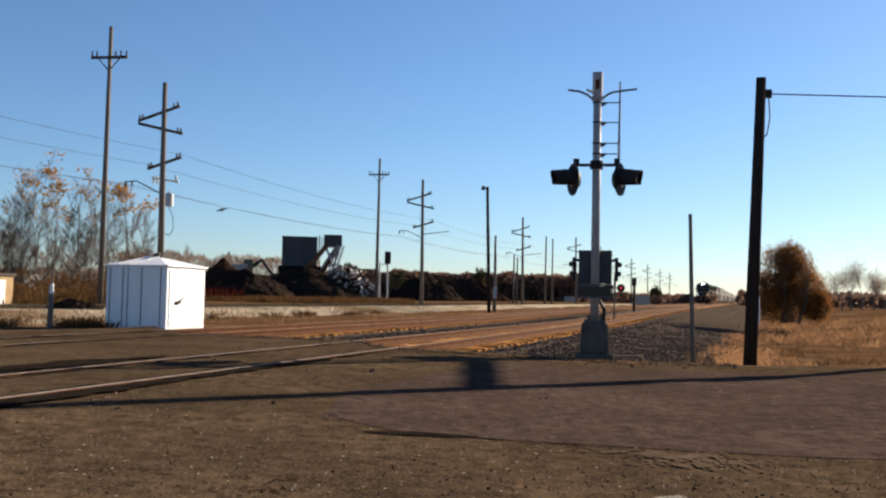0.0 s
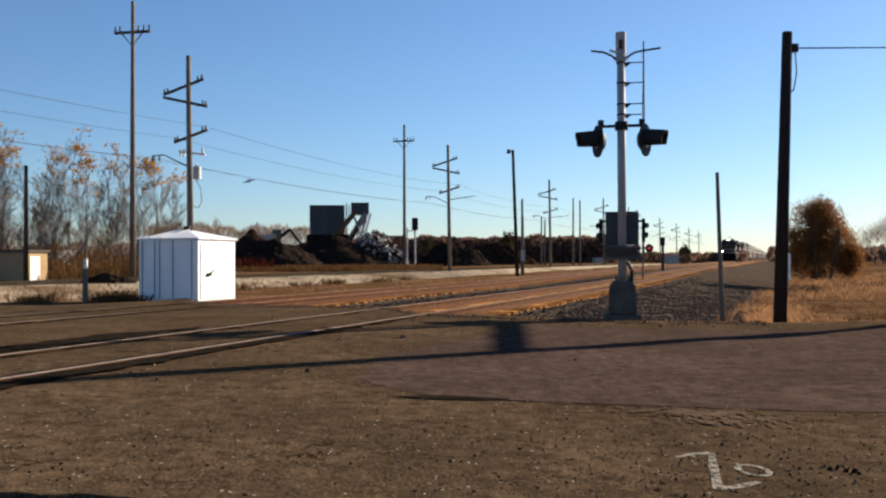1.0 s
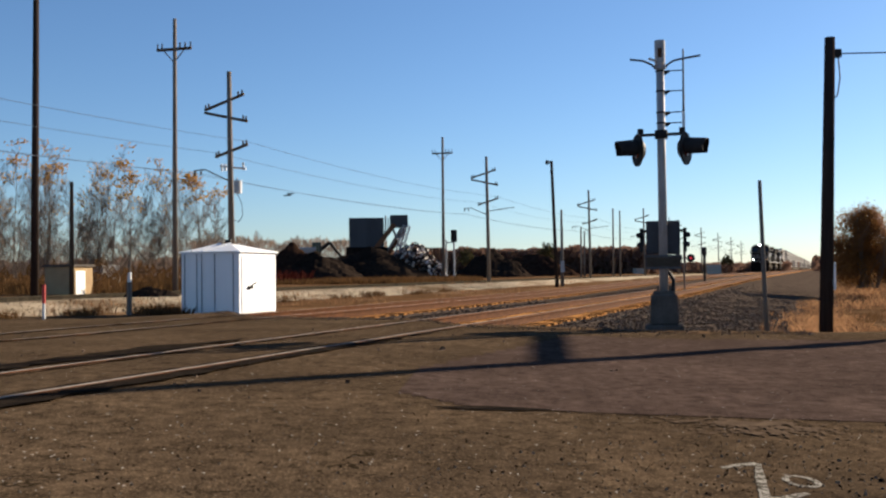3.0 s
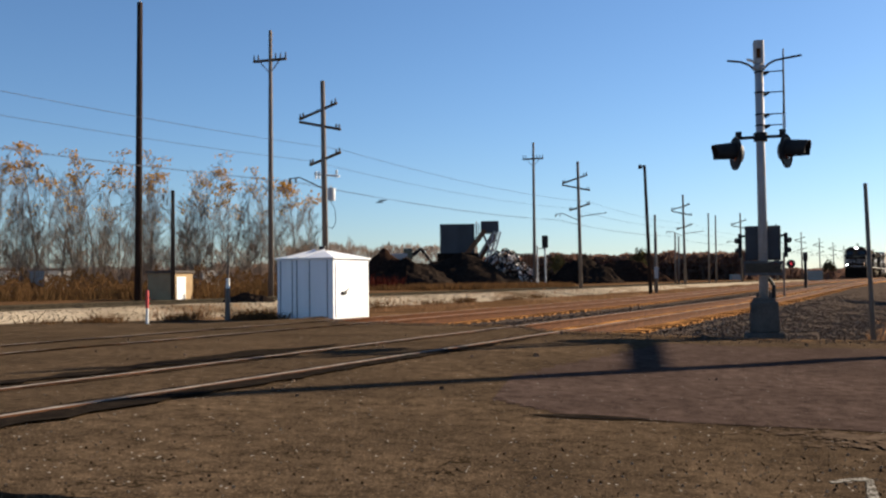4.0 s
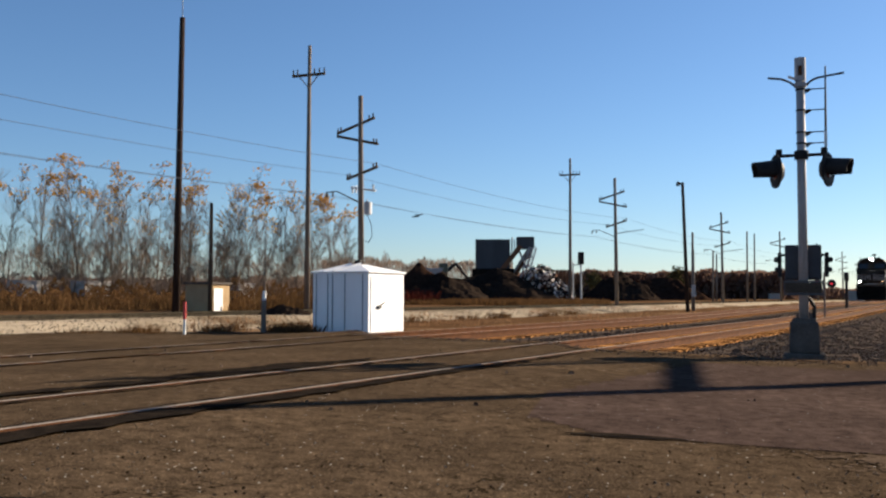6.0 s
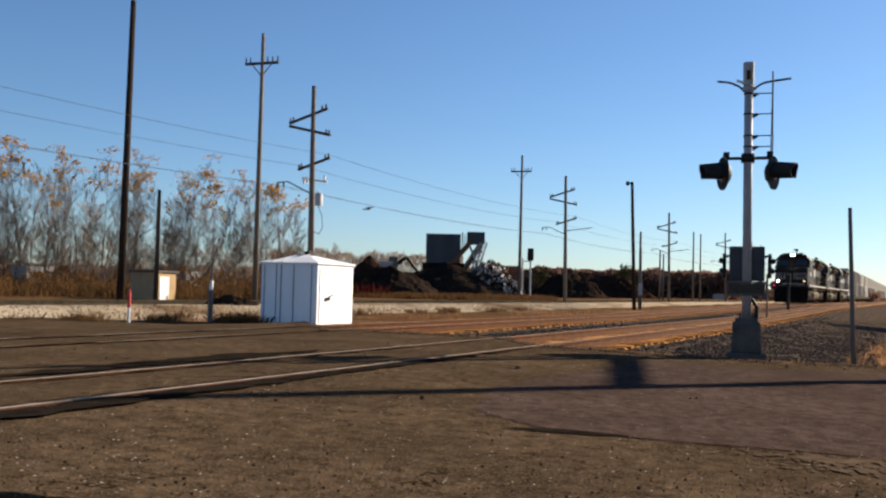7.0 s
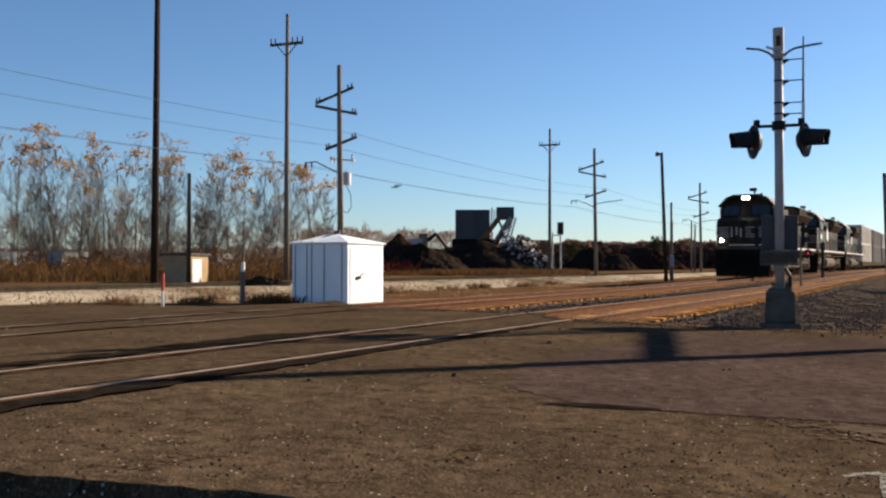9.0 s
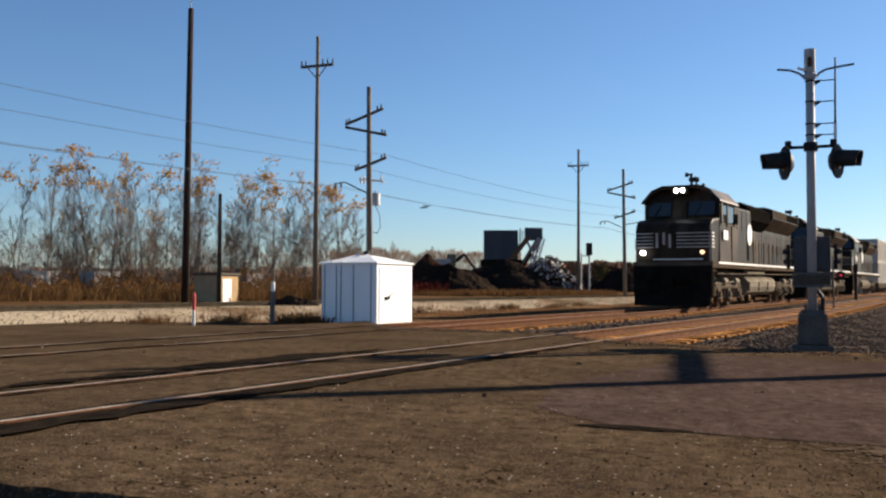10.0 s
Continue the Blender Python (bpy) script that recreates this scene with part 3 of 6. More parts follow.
# ---- white shed ----
def white_shed():
    t = thing("equipment_shed", "small white sheet-metal railway shed with a hipped roof", "shed", pose(-7.79, 26.75, -0.25, 0, 0, -17.3))
    W, L, H = 2.0, 1.98, 1.78
    bm = BM()
    box(bm, -W, 0, 0, L, 0, H)
    part("body", bm, M_WHITE, t, bevel=0.012)
    for k, x in enumerate((-1.88, -1.45, -1.28, -0.83, -0.2)):
        bm = BM()
        box(bm, x - 0.012, x + 0.012, -0.018, 0.004, 0.04, H - 0.03)
        part("panel_seam", bm, M_SEAM, t)
    bm = BM()
    box(bm, -0.004, 0.02, 0.12, L - 0.14, 0.06, H - 0.1)
    door = part("door", bm, M_WHITE, t, bevel=0.006)
    bm = BM()
    box(bm, 0.02, 0.07, 0.42, 0.62, 0.72, 0.8)
    rod(bm, (0.06, 0.5, 0.78), (0.06, 0.8, 0.9), 0.015, 0.015, 6)
    part("handle", bm, M_BLACK, door, "black door latch")
    bm = BM()
    e, z0, z1 = 0.06, H, H + 0.035
    box(bm, -W - e, e, -e, L + e, z0, z1)
    part("eaves", bm, M_WHITE, t)
    bm = BM()
    base = [bm.verts.new(p) for p in ((-W - e, -e, z1), (e, -e, z1), (e, L + e, z1), (-W - e, L + e, z1))]
    top = [bm.verts.new(p) for p in ((-1.2, 0.85, H + 0.27), (-0.86, 0.85, H + 0.27), (-0.86, 1.17, H + 0.27), (-1.2, 1.17, H + 0.27))]
    for i in range(4):
        bm.faces.new((base[i], base[(i + 1) % 4], top[(i + 1) % 4], top[i]))
    bm.faces.new(top)
    part("roof", bm, M_WHITE, t)
    bm = BM()
    for x in (-1.32, -0.95):
        a, b = Vector((x - 0.28, -e, z1 + 0.02)), Vector((-1.2 if x < -1 else -0.86, 0.85, H + 0.29))
        rod(bm, a, b, 0.03, 0.03, 6)
    part("roof_rib", bm, M_WHITE, t)
    bm = BM()
    rod(bm, (-1.03, 1.0, H + 0.25), (-1.03, 1.0, H + 0.35), 0.05, 0.05, 10)
    rod(bm, (-1.12, 1.0, H + 0.35), (-0.94, 1.0, H + 0.37), 0.06, 0.06, 10)
    part("roof_vent", bm, M_BLACK, t)


white_shed()


# ---- poles ----
def shaft(t, h, r0, r1, material, lean=(0, 0), seg=12):
    bm = BM()
    rod(bm, (0, 0, -0.3), (lean[0], lean[1], h), r0, r1, seg)
    return part("shaft", bm, material, t, smooth=True)


def insulators(bm, pts, h=0.18):
    for p in pts:
        rod(bm, p, Vector(p) + Vector((0, 0, h)), 0.05, 0.035, 6)


def wishbone_pole(u, v, z, lamp=True, can=False, label="wooden power pole with slanted crossarms", h=10.6):
    t = thing("power_pole", label, "utility pole", pose(*tr(u, v, z), 0, 0, -TRACK), group="wishbone power poles")
    shaft(t, h, 0.17, 0.11, M_GREYPOLE, (-0.12, 0))
    for n, a, b in (("upper_arm", (-1.5, 0, 8.85), (0.7, 0, 9.45)), ("brace_arm", (-1.5, 0, 8.72), (0.9, 0, 8.15)), ("lower_arm", (-0.9, 0, 6.55), (0.9, 0, 7.05))):
        bm = BM()
        rod(bm, a, b, 0.07, 0.07, 6)
        a, b = Vector(a), Vector(b)
        insulators(bm, [a + (b - a) * 0.02, a + (b - a) * 0.1, b - (b - a) * 0.04, b - (b - a) * 0.14] if n != "brace_arm" else [b - (b - a) * 0.03, b - (b - a) * 0.1], 0.24)
        part(n, bm, M_POLE, t)
    if lamp:
        b = 5.3 if can else 5.65
        bm = BM()
        rod(bm, (0, 0.0, b), (-1.5, 0, b + 0.68), 0.035, 0.03, 6)
        rod(bm, (-1.5, 0, b + 0.68), (-2.1, 0, b + 0.65), 0.03, 0.03, 6)
        rod(bm, (-2.1, 0, b + 0.68), (-2.12, 0, b + 0.4), 0.05, 0.06, 6)
        rod(bm, (-1.75, 0, b + 0.68), (-1.75, 0, b + 0.44), 0.03, 0.05, 6)
        part("lamp_bracket", bm, M_POLE, t)
    if can:
        bm = BM()
        rod(bm, (0.38, -0.05, 4.75), (0.38, -0.05, 5.35), 0.19, 0.19, 14)
        rod(bm, (0.3, 0, 5.35), (0.3, 0, 5.5), 0.04, 0.03, 6)
        part("transformer", bm, M_GALV, t, "grey transformer can", smooth=False)
        bm = BM()
        rod(bm, (-0.65, 0, 6.1), (0.8, 0, 5.9), 0.05, 0.05, 8)
        for x in (-0.55, -0.35, 0.65):
            rod(bm, (x, 0, 5.85), (x, 0, 6.2), 0.05, 0.05, 6)
        part("white_arm", bm, M_STRIPE, t, "white fibreglass arm with cut-outs")
        bm = BM()
        pts = [(0.3, 0, 4.75), (0.55, 0, 4.3), (0.6, 0, 3.7), (0.4, 0, 3.4), (0.1, 0, 3.5)]
        for a, b in zip(pts, pts[1:]):
            rod(bm, a, b, 0.016, 0.016, 5)
        part("drip_loop", bm, M_WIRE, t)
    else:
        bm = BM()
        rod(bm, (0, 0, 6.0), (2.3, 0, 6.25), 0.035, 0.03, 6)
        part("side_arm", bm, M_POLE, t)
    return t


def gz_at(p):
    return ground_z(p.x, p.y)


V_B = -26.1
for k in range(9):
    wishbone_pole(38.05 + 37.1 * k, V_B, 0.0, can=(k == 0), label="grey wooden power pole with slanted crossarms and a transformer" if k == 0 else "grey wooden power pole with slanted crossarms")


def cross_pole(p, h, arm_z, half, r=0.17, label="tall wooden pole with one braced crossarm", material=None):
    t = thing("transmission_pole", label, "utility pole", pose(*p, 0, 0, -17.3 + 8), group="crossarm poles")
    shaft(t, h, r, r * 0.6, material or M_GREYPOLE, (0.05, 0))
    bm = BM()
    box(bm, -half, half, -0.06, 0.06, arm_z - 0.07, arm_z + 0.07)
    insulators(bm, [(x * half, 0, arm_z) for x in (-0.96, -0.7, 0.35, 0.65, 0.96)], 0.36)
    part("crossarm", bm, M_POLE, t)
    bm = BM()
    for s in (-1, 1):
        rod(bm, (s * half * 0.6, 0, arm_z - 0.05), (0, 0, arm_z - 0.75), 0.03, 0.03, 6)
    part("arm_brace", bm, M_POLE, t)
    return t


cross_pole(at(19.9, 54.6, -0.1), 15.3, 13.6, 1.05)
cross_pole(at(4.1, 90.4, 0.0), 13.85, 12.3, 1.0)


def plain_pole(p, h, r, material, label, lean=(0, 0), name="pole", top=None):
    t = thing(name, label, "pole", pose(*p))
    shaft(t, h, r, r * 0.72, material, lean)
    return t


p1 = plain_pole(at(27.43, 48, 0.1), 14.4, 0.185, M_DARKPOLE, "very tall dark pole with a thin rod on top", (0.1, 0))
bm = BM()
rod(bm, (0.1, 0, 14.3), (0.1, 0, 15.4), 0.03, 0.02, 6)
part("top_rod", bm, M_GALV, p1)
plain_pole(at(25.5, 53.0, -0.05), 5.9, 0.13, M_POLE, "short bare wooden pole beside a hut")
rp = plain_pole(at(-17.8, 20.0, -0.5), 5.9, 0.135, M_DARKPOLE, "stout dark wooden pole in dry grass with a service wire", (0.21, 0))
bm = BM()
box(bm, 0.25, 0.41, -0.06, 0.06, 5.5, 5.66)
pts = [(0.36, 0, 5.55), (0.39, 0, 5.1), (0.33, 0, 4.75), (0.27, 0, 4.7)]
for a, b in zip(pts, pts[1:]):
    rod(bm, a, b, 0.014, 0.014, 5)
part("wire_clamp", bm, M_BLACK, rp)
plain_pole(at(-14.72, 20.0, -0.5), 3.14, 0.05, M_GREYPOLE, "slim leaning grey wooden post", (-0.09, 0), "post")
lp = plain_pole(at(-2.72, 73, -0.15), 9.5, 0.15, M_DARKPOLE, "dark wooden pole with a small lamp", (-0.3, 0), "lamp_pole")
bm = BM()
rod(bm, (-0.28, 0, 9.35), (-0.7, 0, 9.5), 0.06, 0.05, 8)
rod(bm, (-0.62, 0, 9.25), (-0.62, 0, 9.55), 0.16, 0.12, 10)
part("lamp", bm, M_BLACK, lp)

# ---- foliage builders ----
def blades(name, spots, material, label, category="grass", h=(0.25, 0.5), w=0.02, n=10, spread=0.12, lean=0.35, kind="stuff", seed=1):
    """Clumps of thin leaning blades at the spots (x, y, z)."""
    rnd = random.Random(seed)
    verts, faces = [], []
    for x, y, z in spots:
        k = rnd.uniform(0.6, 1.2)
        for _ in range(n):
            a, b = rnd.uniform(0, 6.283), rnd.uniform(0, spread)
            px, py = x + math.cos(a) * b, y + math.sin(a) * b
            hh, l, o = rnd.uniform(*h) * k, rnd.uniform(0, lean), rnd.uniform(0, 6.283)
            dx, dy = math.cos(o) * w * 0.5, math.sin(o) * w * 0.5
            qx, qy = px + math.cos(a) * l * hh, py + math.sin(a) * l * hh
            i = len(verts)
            verts += [(px - dx, py - dy, z - 0.03), (px + dx, py + dy, z - 0.03), ((px + qx) / 2 + dx * 0.7, (py + qy) / 2 + dy * 0.7, z + hh * 0.62), (qx, qy, z + hh)]
            faces += [(i, i + 1, i + 2), (i, i + 2, i + 3)]
    return tagged(raw(name, verts, faces, material), label, category, kind=kind)


def branch(verts, faces, p, d, length, r, depth, rnd, tips, seg=4, up=0.25):
    """A tapered limb that forks into thinner ones."""
    q = p + d * length
    s = d.orthogonal().normalized()
    t = d.cross(s)
    i = len(verts)
    r1 = r * 0.62
    for c, rr in ((p, r), (q, r1)):
        for k in range(seg):
            a = 6.283 * k / seg
            verts.append(tuple(c + (s * math.cos(a) + t * math.sin(a)) * rr))
    for k in range(seg):
        faces.append((i + k, i + (k + 1) % seg, i + seg + (k + 1) % seg, i + seg + k))
    if depth == 0:
        tips.append(q)
        return
    for k in range(rnd.choice((2, 3, 3))):
        a, spread = rnd.uniform(0, 6.283), rnd.uniform(0.18, 0.55)
        nd = (d + (s * math.cos(a) + t * math.sin(a)) * spread + Vector((0, 0, up))).normalized()
        f = rnd.uniform(0.45, 1.0)
        branch(verts, faces, p + d * length * f, nd, length * rnd.uniform(0.55, 0.85), r1 * rnd.uniform(0.6, 0.95), depth - 1, rnd, tips, 3, up)


def leaf_cards(tips, rnd, count, size, jitter):
    verts, faces = [], []
    for _ in range(count):
        c = rnd.choice(tips) + Vector([rnd.gauss(0, jitter) for _ in range(3)])
        n = Vector([rnd.uniform(-1, 1) for _ in range(3)]).normalized()
        s = n.orthogonal().normalized() * size * rnd.uniform(0.6, 1.3)
        t = n.cross(s.normalized()) * size * rnd.uniform(0.5, 1.0)
        i = len(verts)
        verts += [tuple(c - s), tuple(c - t * 0.6), tuple(c + s), tuple(c + t * 0.6)]
        faces.append((i, i + 1, i + 2, i + 3))
    return verts, faces


def twig(verts, faces, p, d, length, r, depth, rnd, tips):
    """A rising limb in three slight bends that bears finer ones along its length."""
    for k in range(3):
        q = p + d * length / 3
        s = d.orthogonal().normalized()
        t = d.cross(s)
        i = len(verts)
        for c, rr in ((p, r), (q, r * 0.78)):
            verts.extend(tuple(c + (s * math.cos(2.094 * j) + t * math.sin(2.094 * j)) * max(rr, 0.0065)) for j in range(3))
        faces.extend((i + j, i + (j + 1) % 3, i + 3 + (j + 1) % 3, i + 3 + j) for j in range(3))
        if depth:
            for _ in range(2 if depth > 1 or k else 1):
                a = rnd.uniform(0, 6.283)
                nd = (d + (s * math.cos(a) + t * math.sin(a)) * rnd.uniform(0.35, 0.75) + Vector((0, 0, 0.15))).normalized()
                twig(verts, faces, p.lerp(q, rnd.random()), nd, length * rnd.uniform(0.38, 0.62), r * 0.5, depth - 1, rnd, tips)
        d = (d + Vector((rnd.uniform(-0.12, 0.12), rnd.uniform(-0.12, 0.12), rnd.uniform(0.0, 0.14)))).normalized()
        p, r = q, r * 0.78
    tips.append(p)


def bare_tree(h, seed, leaves, label):
    rnd = random.Random(seed)
    t = thing("tree", label, "tree", group="bare trees along the siding")
    verts, faces, tips, stem_v, stem_f, heads = [], [], [], [], [], []
    n = 9
    for stem in range(rnd.choice((2, 2, 3))):
        p, r = Vector((rnd.uniform(-0.5, 0.5), rnd.uniform(-0.5, 0.5), -0.2)), (0.0078 if stem == 0 else 0.0055) * h
        d = Vector((rnd.uniform(-0.1, 0.1), rnd.uniform(-0.1, 0.1), 1)).normalized()
        hh = h * (1 if stem == 0 else rnd.uniform(0.6, 0.88))
        for k in range(n):
            d = (d + Vector((rnd.uniform(-0.07, 0.07), rnd.uniform(-0.07, 0.07), 0.05))).normalized()
            q = p + d * hh / n * 0.97
            i = len(stem_v)
            s = d.orthogonal().normalized()
            c = d.cross(s)
            for cc, rr in ((p, r), (q, r * 0.82)):
                stem_v += [tuple(cc + (s * math.cos(6.283 * j / 6) + c * math.sin(6.283 * j / 6)) * rr) for j in range(6)]
            stem_f += [(i + j, i + (j + 1) % 6, i + 6 + (j + 1) % 6, i + 6 + j) for j in range(6)]
            for _ in range(1 if k < 2 else 2):
                a = rnd.uniform(0, 6.283)
                nd = Vector((math.cos(a), math.sin(a), rnd.uniform(0.7, 1.9))).normalized()
                twig(verts, faces, p.lerp(q, rnd.random()), nd, hh * rnd.uniform(0.14, 0.30) * (1.15 - 0.085 * k), max(0.011, r * 0.32), 2, rnd, tips)
            p, r = q, r * 0.82
        tips.append(p)
        heads.append(p)
    raw("trunk", stem_v, stem_f, M_BARK, t)
    raw("crown", verts, faces, M_BARK, t)
    if leaves:
        tops = [x for x in tips if x.z > h * 0.7] or tips
        clumps = []
        for c in heads[:2] + rnd.sample(tops, min(5, len(tops))):
            w = rnd.uniform(0.2, 0.45)
            clumps += [c + Vector((rnd.gauss(0, w), rnd.gauss(0, w), rnd.gauss(0, 0.17))) for _ in range(40)]
        v, f = leaf_cards(clumps, rnd, leaves, 0.13, 0.03)
        raw("foliage", v, f, M_LEAF, t, "few orange leaves at the top")
    return t


# ---- trees along the siding ----
KINDS = [bare_tree(h, 11 + i, lv, "slender bare tree with a few orange leaves at its top" if lv else "slender bare grey tree")
         for i, (h, lv) in enumerate(((11.4, 230), (10.4, 150), (10.2, 280), (8.8, 260), (9.6, 0), (7.6, 0), (9.0, 110)))]
rnd = random.Random(5)
SPOTS = [(32.3, 76, 0), (29.9, 74, 1), (28.9, 77, 2), (26.6, 75, 1), (25.6, 79, 4), (23.6, 76, 2), (22.6, 73, 3), (21.4, 78, 6), (18.7, 74, 3), (18.2, 71, 3), (19.3, 76, 6),
         (33.8, 78, 6), (31.0, 80, 4), (27.7, 72, 5), (24.6, 80, 5), (20.6, 75, 5), (35.0, 75, 2), (36.5, 79, 1), (38.4, 74, 0), (33.0, 83, 5), (30.4, 84, 0), (27.2, 85, 6), (22.9, 84, 4),
         (34.4, 86, 4), (29.3, 88, 5), (26.0, 88, 4), (24.0, 88, 1), (21.0, 88, 5), (17.6, 86, 5), (40.5, 77, 2), (42.8, 80, 1), (45, 76, 6), (31.7, 72, 6), (27.0, 79, 2), (24.2, 73, 6), (20.0, 82, 1), (33.2, 73, 2), (32.7, 81, 4), (30.6, 77, 5), (28.2, 82, 4), (25.1, 76, 5), (34.2, 80, 5), (29.5, 80, 6)]
used = set()
for az, d, k in SPOTS:
    p = at(az, d, -0.05)
    m = pose(*p, 0, 0, rnd.uniform(0, 360))
    if k in used:
        copy_thing(KINDS[k], m)
    else:
        KINDS[k].matrix_basis = m
        used.add(k)


def brush(name, az0, az1, d0, d1, h, count, material, label, size=0.09, seed=3):
    """A low thicket: many twigs and small leaves."""
    r = random.Random(seed)
    spots = []
    for _ in range(count):
        p = at(r.uniform(az0, az1), r.uniform(d0, d1))
        spots.append((p.x, p.y, ground_z(p.x, p.y)))
    return blades(name, spots, material, label, "undergrowth", h, size, 9, 0.7, 0.5, seed=seed)


M_DRYWEED = mat("orange_brown_weeds", (0.15, 0.08, 0.032), (0.04, 0.030, 0.016), 0.22, 1.0, fine=1.1, spread=0.2)
thin(M_DRYWEED, 0.3)
brush("brush", 16.5, 42, 54, 66, (0.1, 0.95), 620, M_DRYWEED, "orange brown dry brush below the bare trees", 0.05, 41)
brush("brush", 2, 15.5, 80, 96, (0.2, 0.55), 1400, M_WEED, "low brown weeds before the scrap yard", 0.1, 6)
brush("brush", 12.3, 14.2, 84, 92, (0.4, 1.3), 90, M_REDWEED, "dark red weeds before an earth heap", 0.1, 7)


# ---- distance ----
def belt(name, az0, az1, d, h, count, material, label, size=0.5, seed=2, rough=0.5, base=-0.5, thin=1.0):
    """A far belt of bare wood: a great many small twigs under an uneven top line. thin: how slender and upright they are."""
    r = random.Random(seed)
    verts, faces = [], []
    for _ in range(count):
        az = r.uniform(az0, az1)
        p = at(az, d * r.uniform(0.95, 1.05))
        top = h * (0.62 + rough * noise.noise((az * 0.9, seed, 0)) + 0.3 * rough * noise.noise((az * 4.1, seed, 5)))
        z = base + (top - base) * (1 - r.random() ** 1.6)
        w, k, o = size * r.uniform(0.4, 1.4) / thin, size * r.uniform(0.5, 1.6) * thin, r.uniform(0, 6.283)
        lx, ly = r.uniform(-0.3, 0.3) * k, r.uniform(-0.3, 0.3) * k
        dx, dy = math.cos(o) * w, math.sin(o) * w
        i = len(verts)
        verts += [(p.x - dx, p.y - dy, z - k * 0.3), (p.x + dx * 0.2, p.y + dy * 0.2, z - k), (p.x + dx, p.y + dy, z + k * 0.2), (p.x - dx * 0.1 + lx, p.y - dy * 0.1 + ly, z + k)]
        faces.append((i, i + 1, i + 2, i + 3))
    return tagged(raw(name, verts, faces, material), label, "woods", kind="stuff")


belt("far_woods", -8, 50, 420, 9.5, 9000, M_FARWOOD, "dark brown woods along the horizon", 1.2, 2, 0.25)
belt("far_woods", -9, 7.5, 215, 9.4, 28000, M_FARWOOD, "dark brown scrub behind the yard", 0.36, 9, 0.14)
belt("far_woods", -16, -8, 260, 3.8, 7000, M_FARWOOD, "low brown scrub beyond the tracks", 0.36, 29, 0.3)
belt("far_twigs", 7.5, 19, 235, 14.5, 11000, M_FARTWIG, "pale grey bare wood behind the scrap yard", 0.22, 19, 0.12, thin=2.5)
for d0, h0, s0 in ((59, 1.1, 51), (64, 1.5, 52), (70, 2.3, 53)):
    belt("undergrowth", 14.5, 48, d0, h0, 30000, M_WEED, "brown olive undergrowth below the bare trees", 0.045, s0, 0.9, -0.35, thin=1.2)
belt("thicket", 15, 48, 84, 6.4, 15000, M_FARTWIG, "grey brown twiggy thicket between the bare trees", 0.07, 17, 0.3, thin=3.5)
belt("thicket", 15, 48, 79, 3.4, 14000, M_FARTWIG, "brown twiggy scrub between the bare trees", 0.06, 18, 0.4, thin=3.0)
belt("far_woods", 15, 48, 112, 4.0, 7000, M_FARWOOD, "brown wood behind the bare trees", 0.3, 15, 0.2)
belt("far_woods", -60, -17.2, 330, 6.4, 6000, M_FARWOOD, "dark brown hedge beyond the fields", 1.0, 12, 0.2)


def far_tree(az, d, h, seed, material, label, leaves=0, lm=None, leaf=0.05, loose=0.06):
    r = random.Random(seed)
    t = thing("tree", label, "tree", pose(*at(az, d, -0.2)), group="far trees")
    v, f, tips = [], [], []
    branch(v, f, Vector((0, 0, 0)), Vector((0.02, 0, 1)), h * 0.3, h * 0.022, 5, r, tips, 5, 0.12)
    raw("crown", v, f, material, t)
    if leaves:
        a, b = leaf_cards(tips, r, leaves, h * leaf, h * loose)
        raw("foliage", a, b, lm, t)
    return t


for i, (az, d, h) in enumerate(((12.9, 210, 9.5), (14.2, 230, 10), (15.3, 220, 9.0), (11.8, 240, 9.5), (10.6, 225, 9.0), (16.2, 215, 9.5), (8.0, 240, 10), (5.4, 200, 8), (4.5, 205, 7))):
    far_tree(az, d, h, 40 + i, M_FARTWIG, "bare grey far-off tree")
for i, (az, d, h) in enumerate(((2.6, 175, 6.2), (-1.9, 190, 6.8), (-5.7, 210, 6.0), (-12.5, 230, 5.0), (-2.3, 195, 5.5))):
    far_tree(az, d, h, 60 + i, M_BARK, "rounded olive brown far-off tree", 700, M_GREENTREE)
for i, (az, d, h) in enumerate(((-22.7, 170, 8.4), (-23.15, 178, 9.2), (-23.7, 178, 9.6), (-24.3, 184, 9.2), (-24.9, 190, 8.0), (-26.3, 185, 8.8), (-28, 180, 8))):
    far_tree(az, d, h * 0.92, 80 + i, M_FARTWIG, "bare grey tree beyond the field", 3200, M_FARTWIG, 0.010, 0.085)


# ---- scrap yard ----
def heap(name, az, d, w, dep, h, material, label, seed=0, bumps=0.12, category="earth heap"):
    n, verts, faces = 28, [], []
    for j in range(n + 1):
        for i in range(n + 1):
            x, y = (i / n - 0.5) * 2, (j / n - 0.5) * 2
            r = math.hypot(x, y)
            z = max(0.0, 1 - r ** 1.35) * h * (1 + 0.35 * noise.noise((x * 2.2, y * 2.2, seed))) + bumps * h * noise.noise((x * 7, y * 7, seed))
            verts.append((x * w / 2, y * dep / 2, z - (0.3 if r > 0.96 else 0)))
    for j in range(n):
        for i in range(n):
            a = j * (n + 1) + i
            faces.append((a, a + 1, a + n + 2, a + n + 1))
    ob = raw(name, verts, faces, material)
    ob.matrix_basis = pose(*at(az, d, 0.0), 0, 0, az)
    return tagged(ob, label, category)


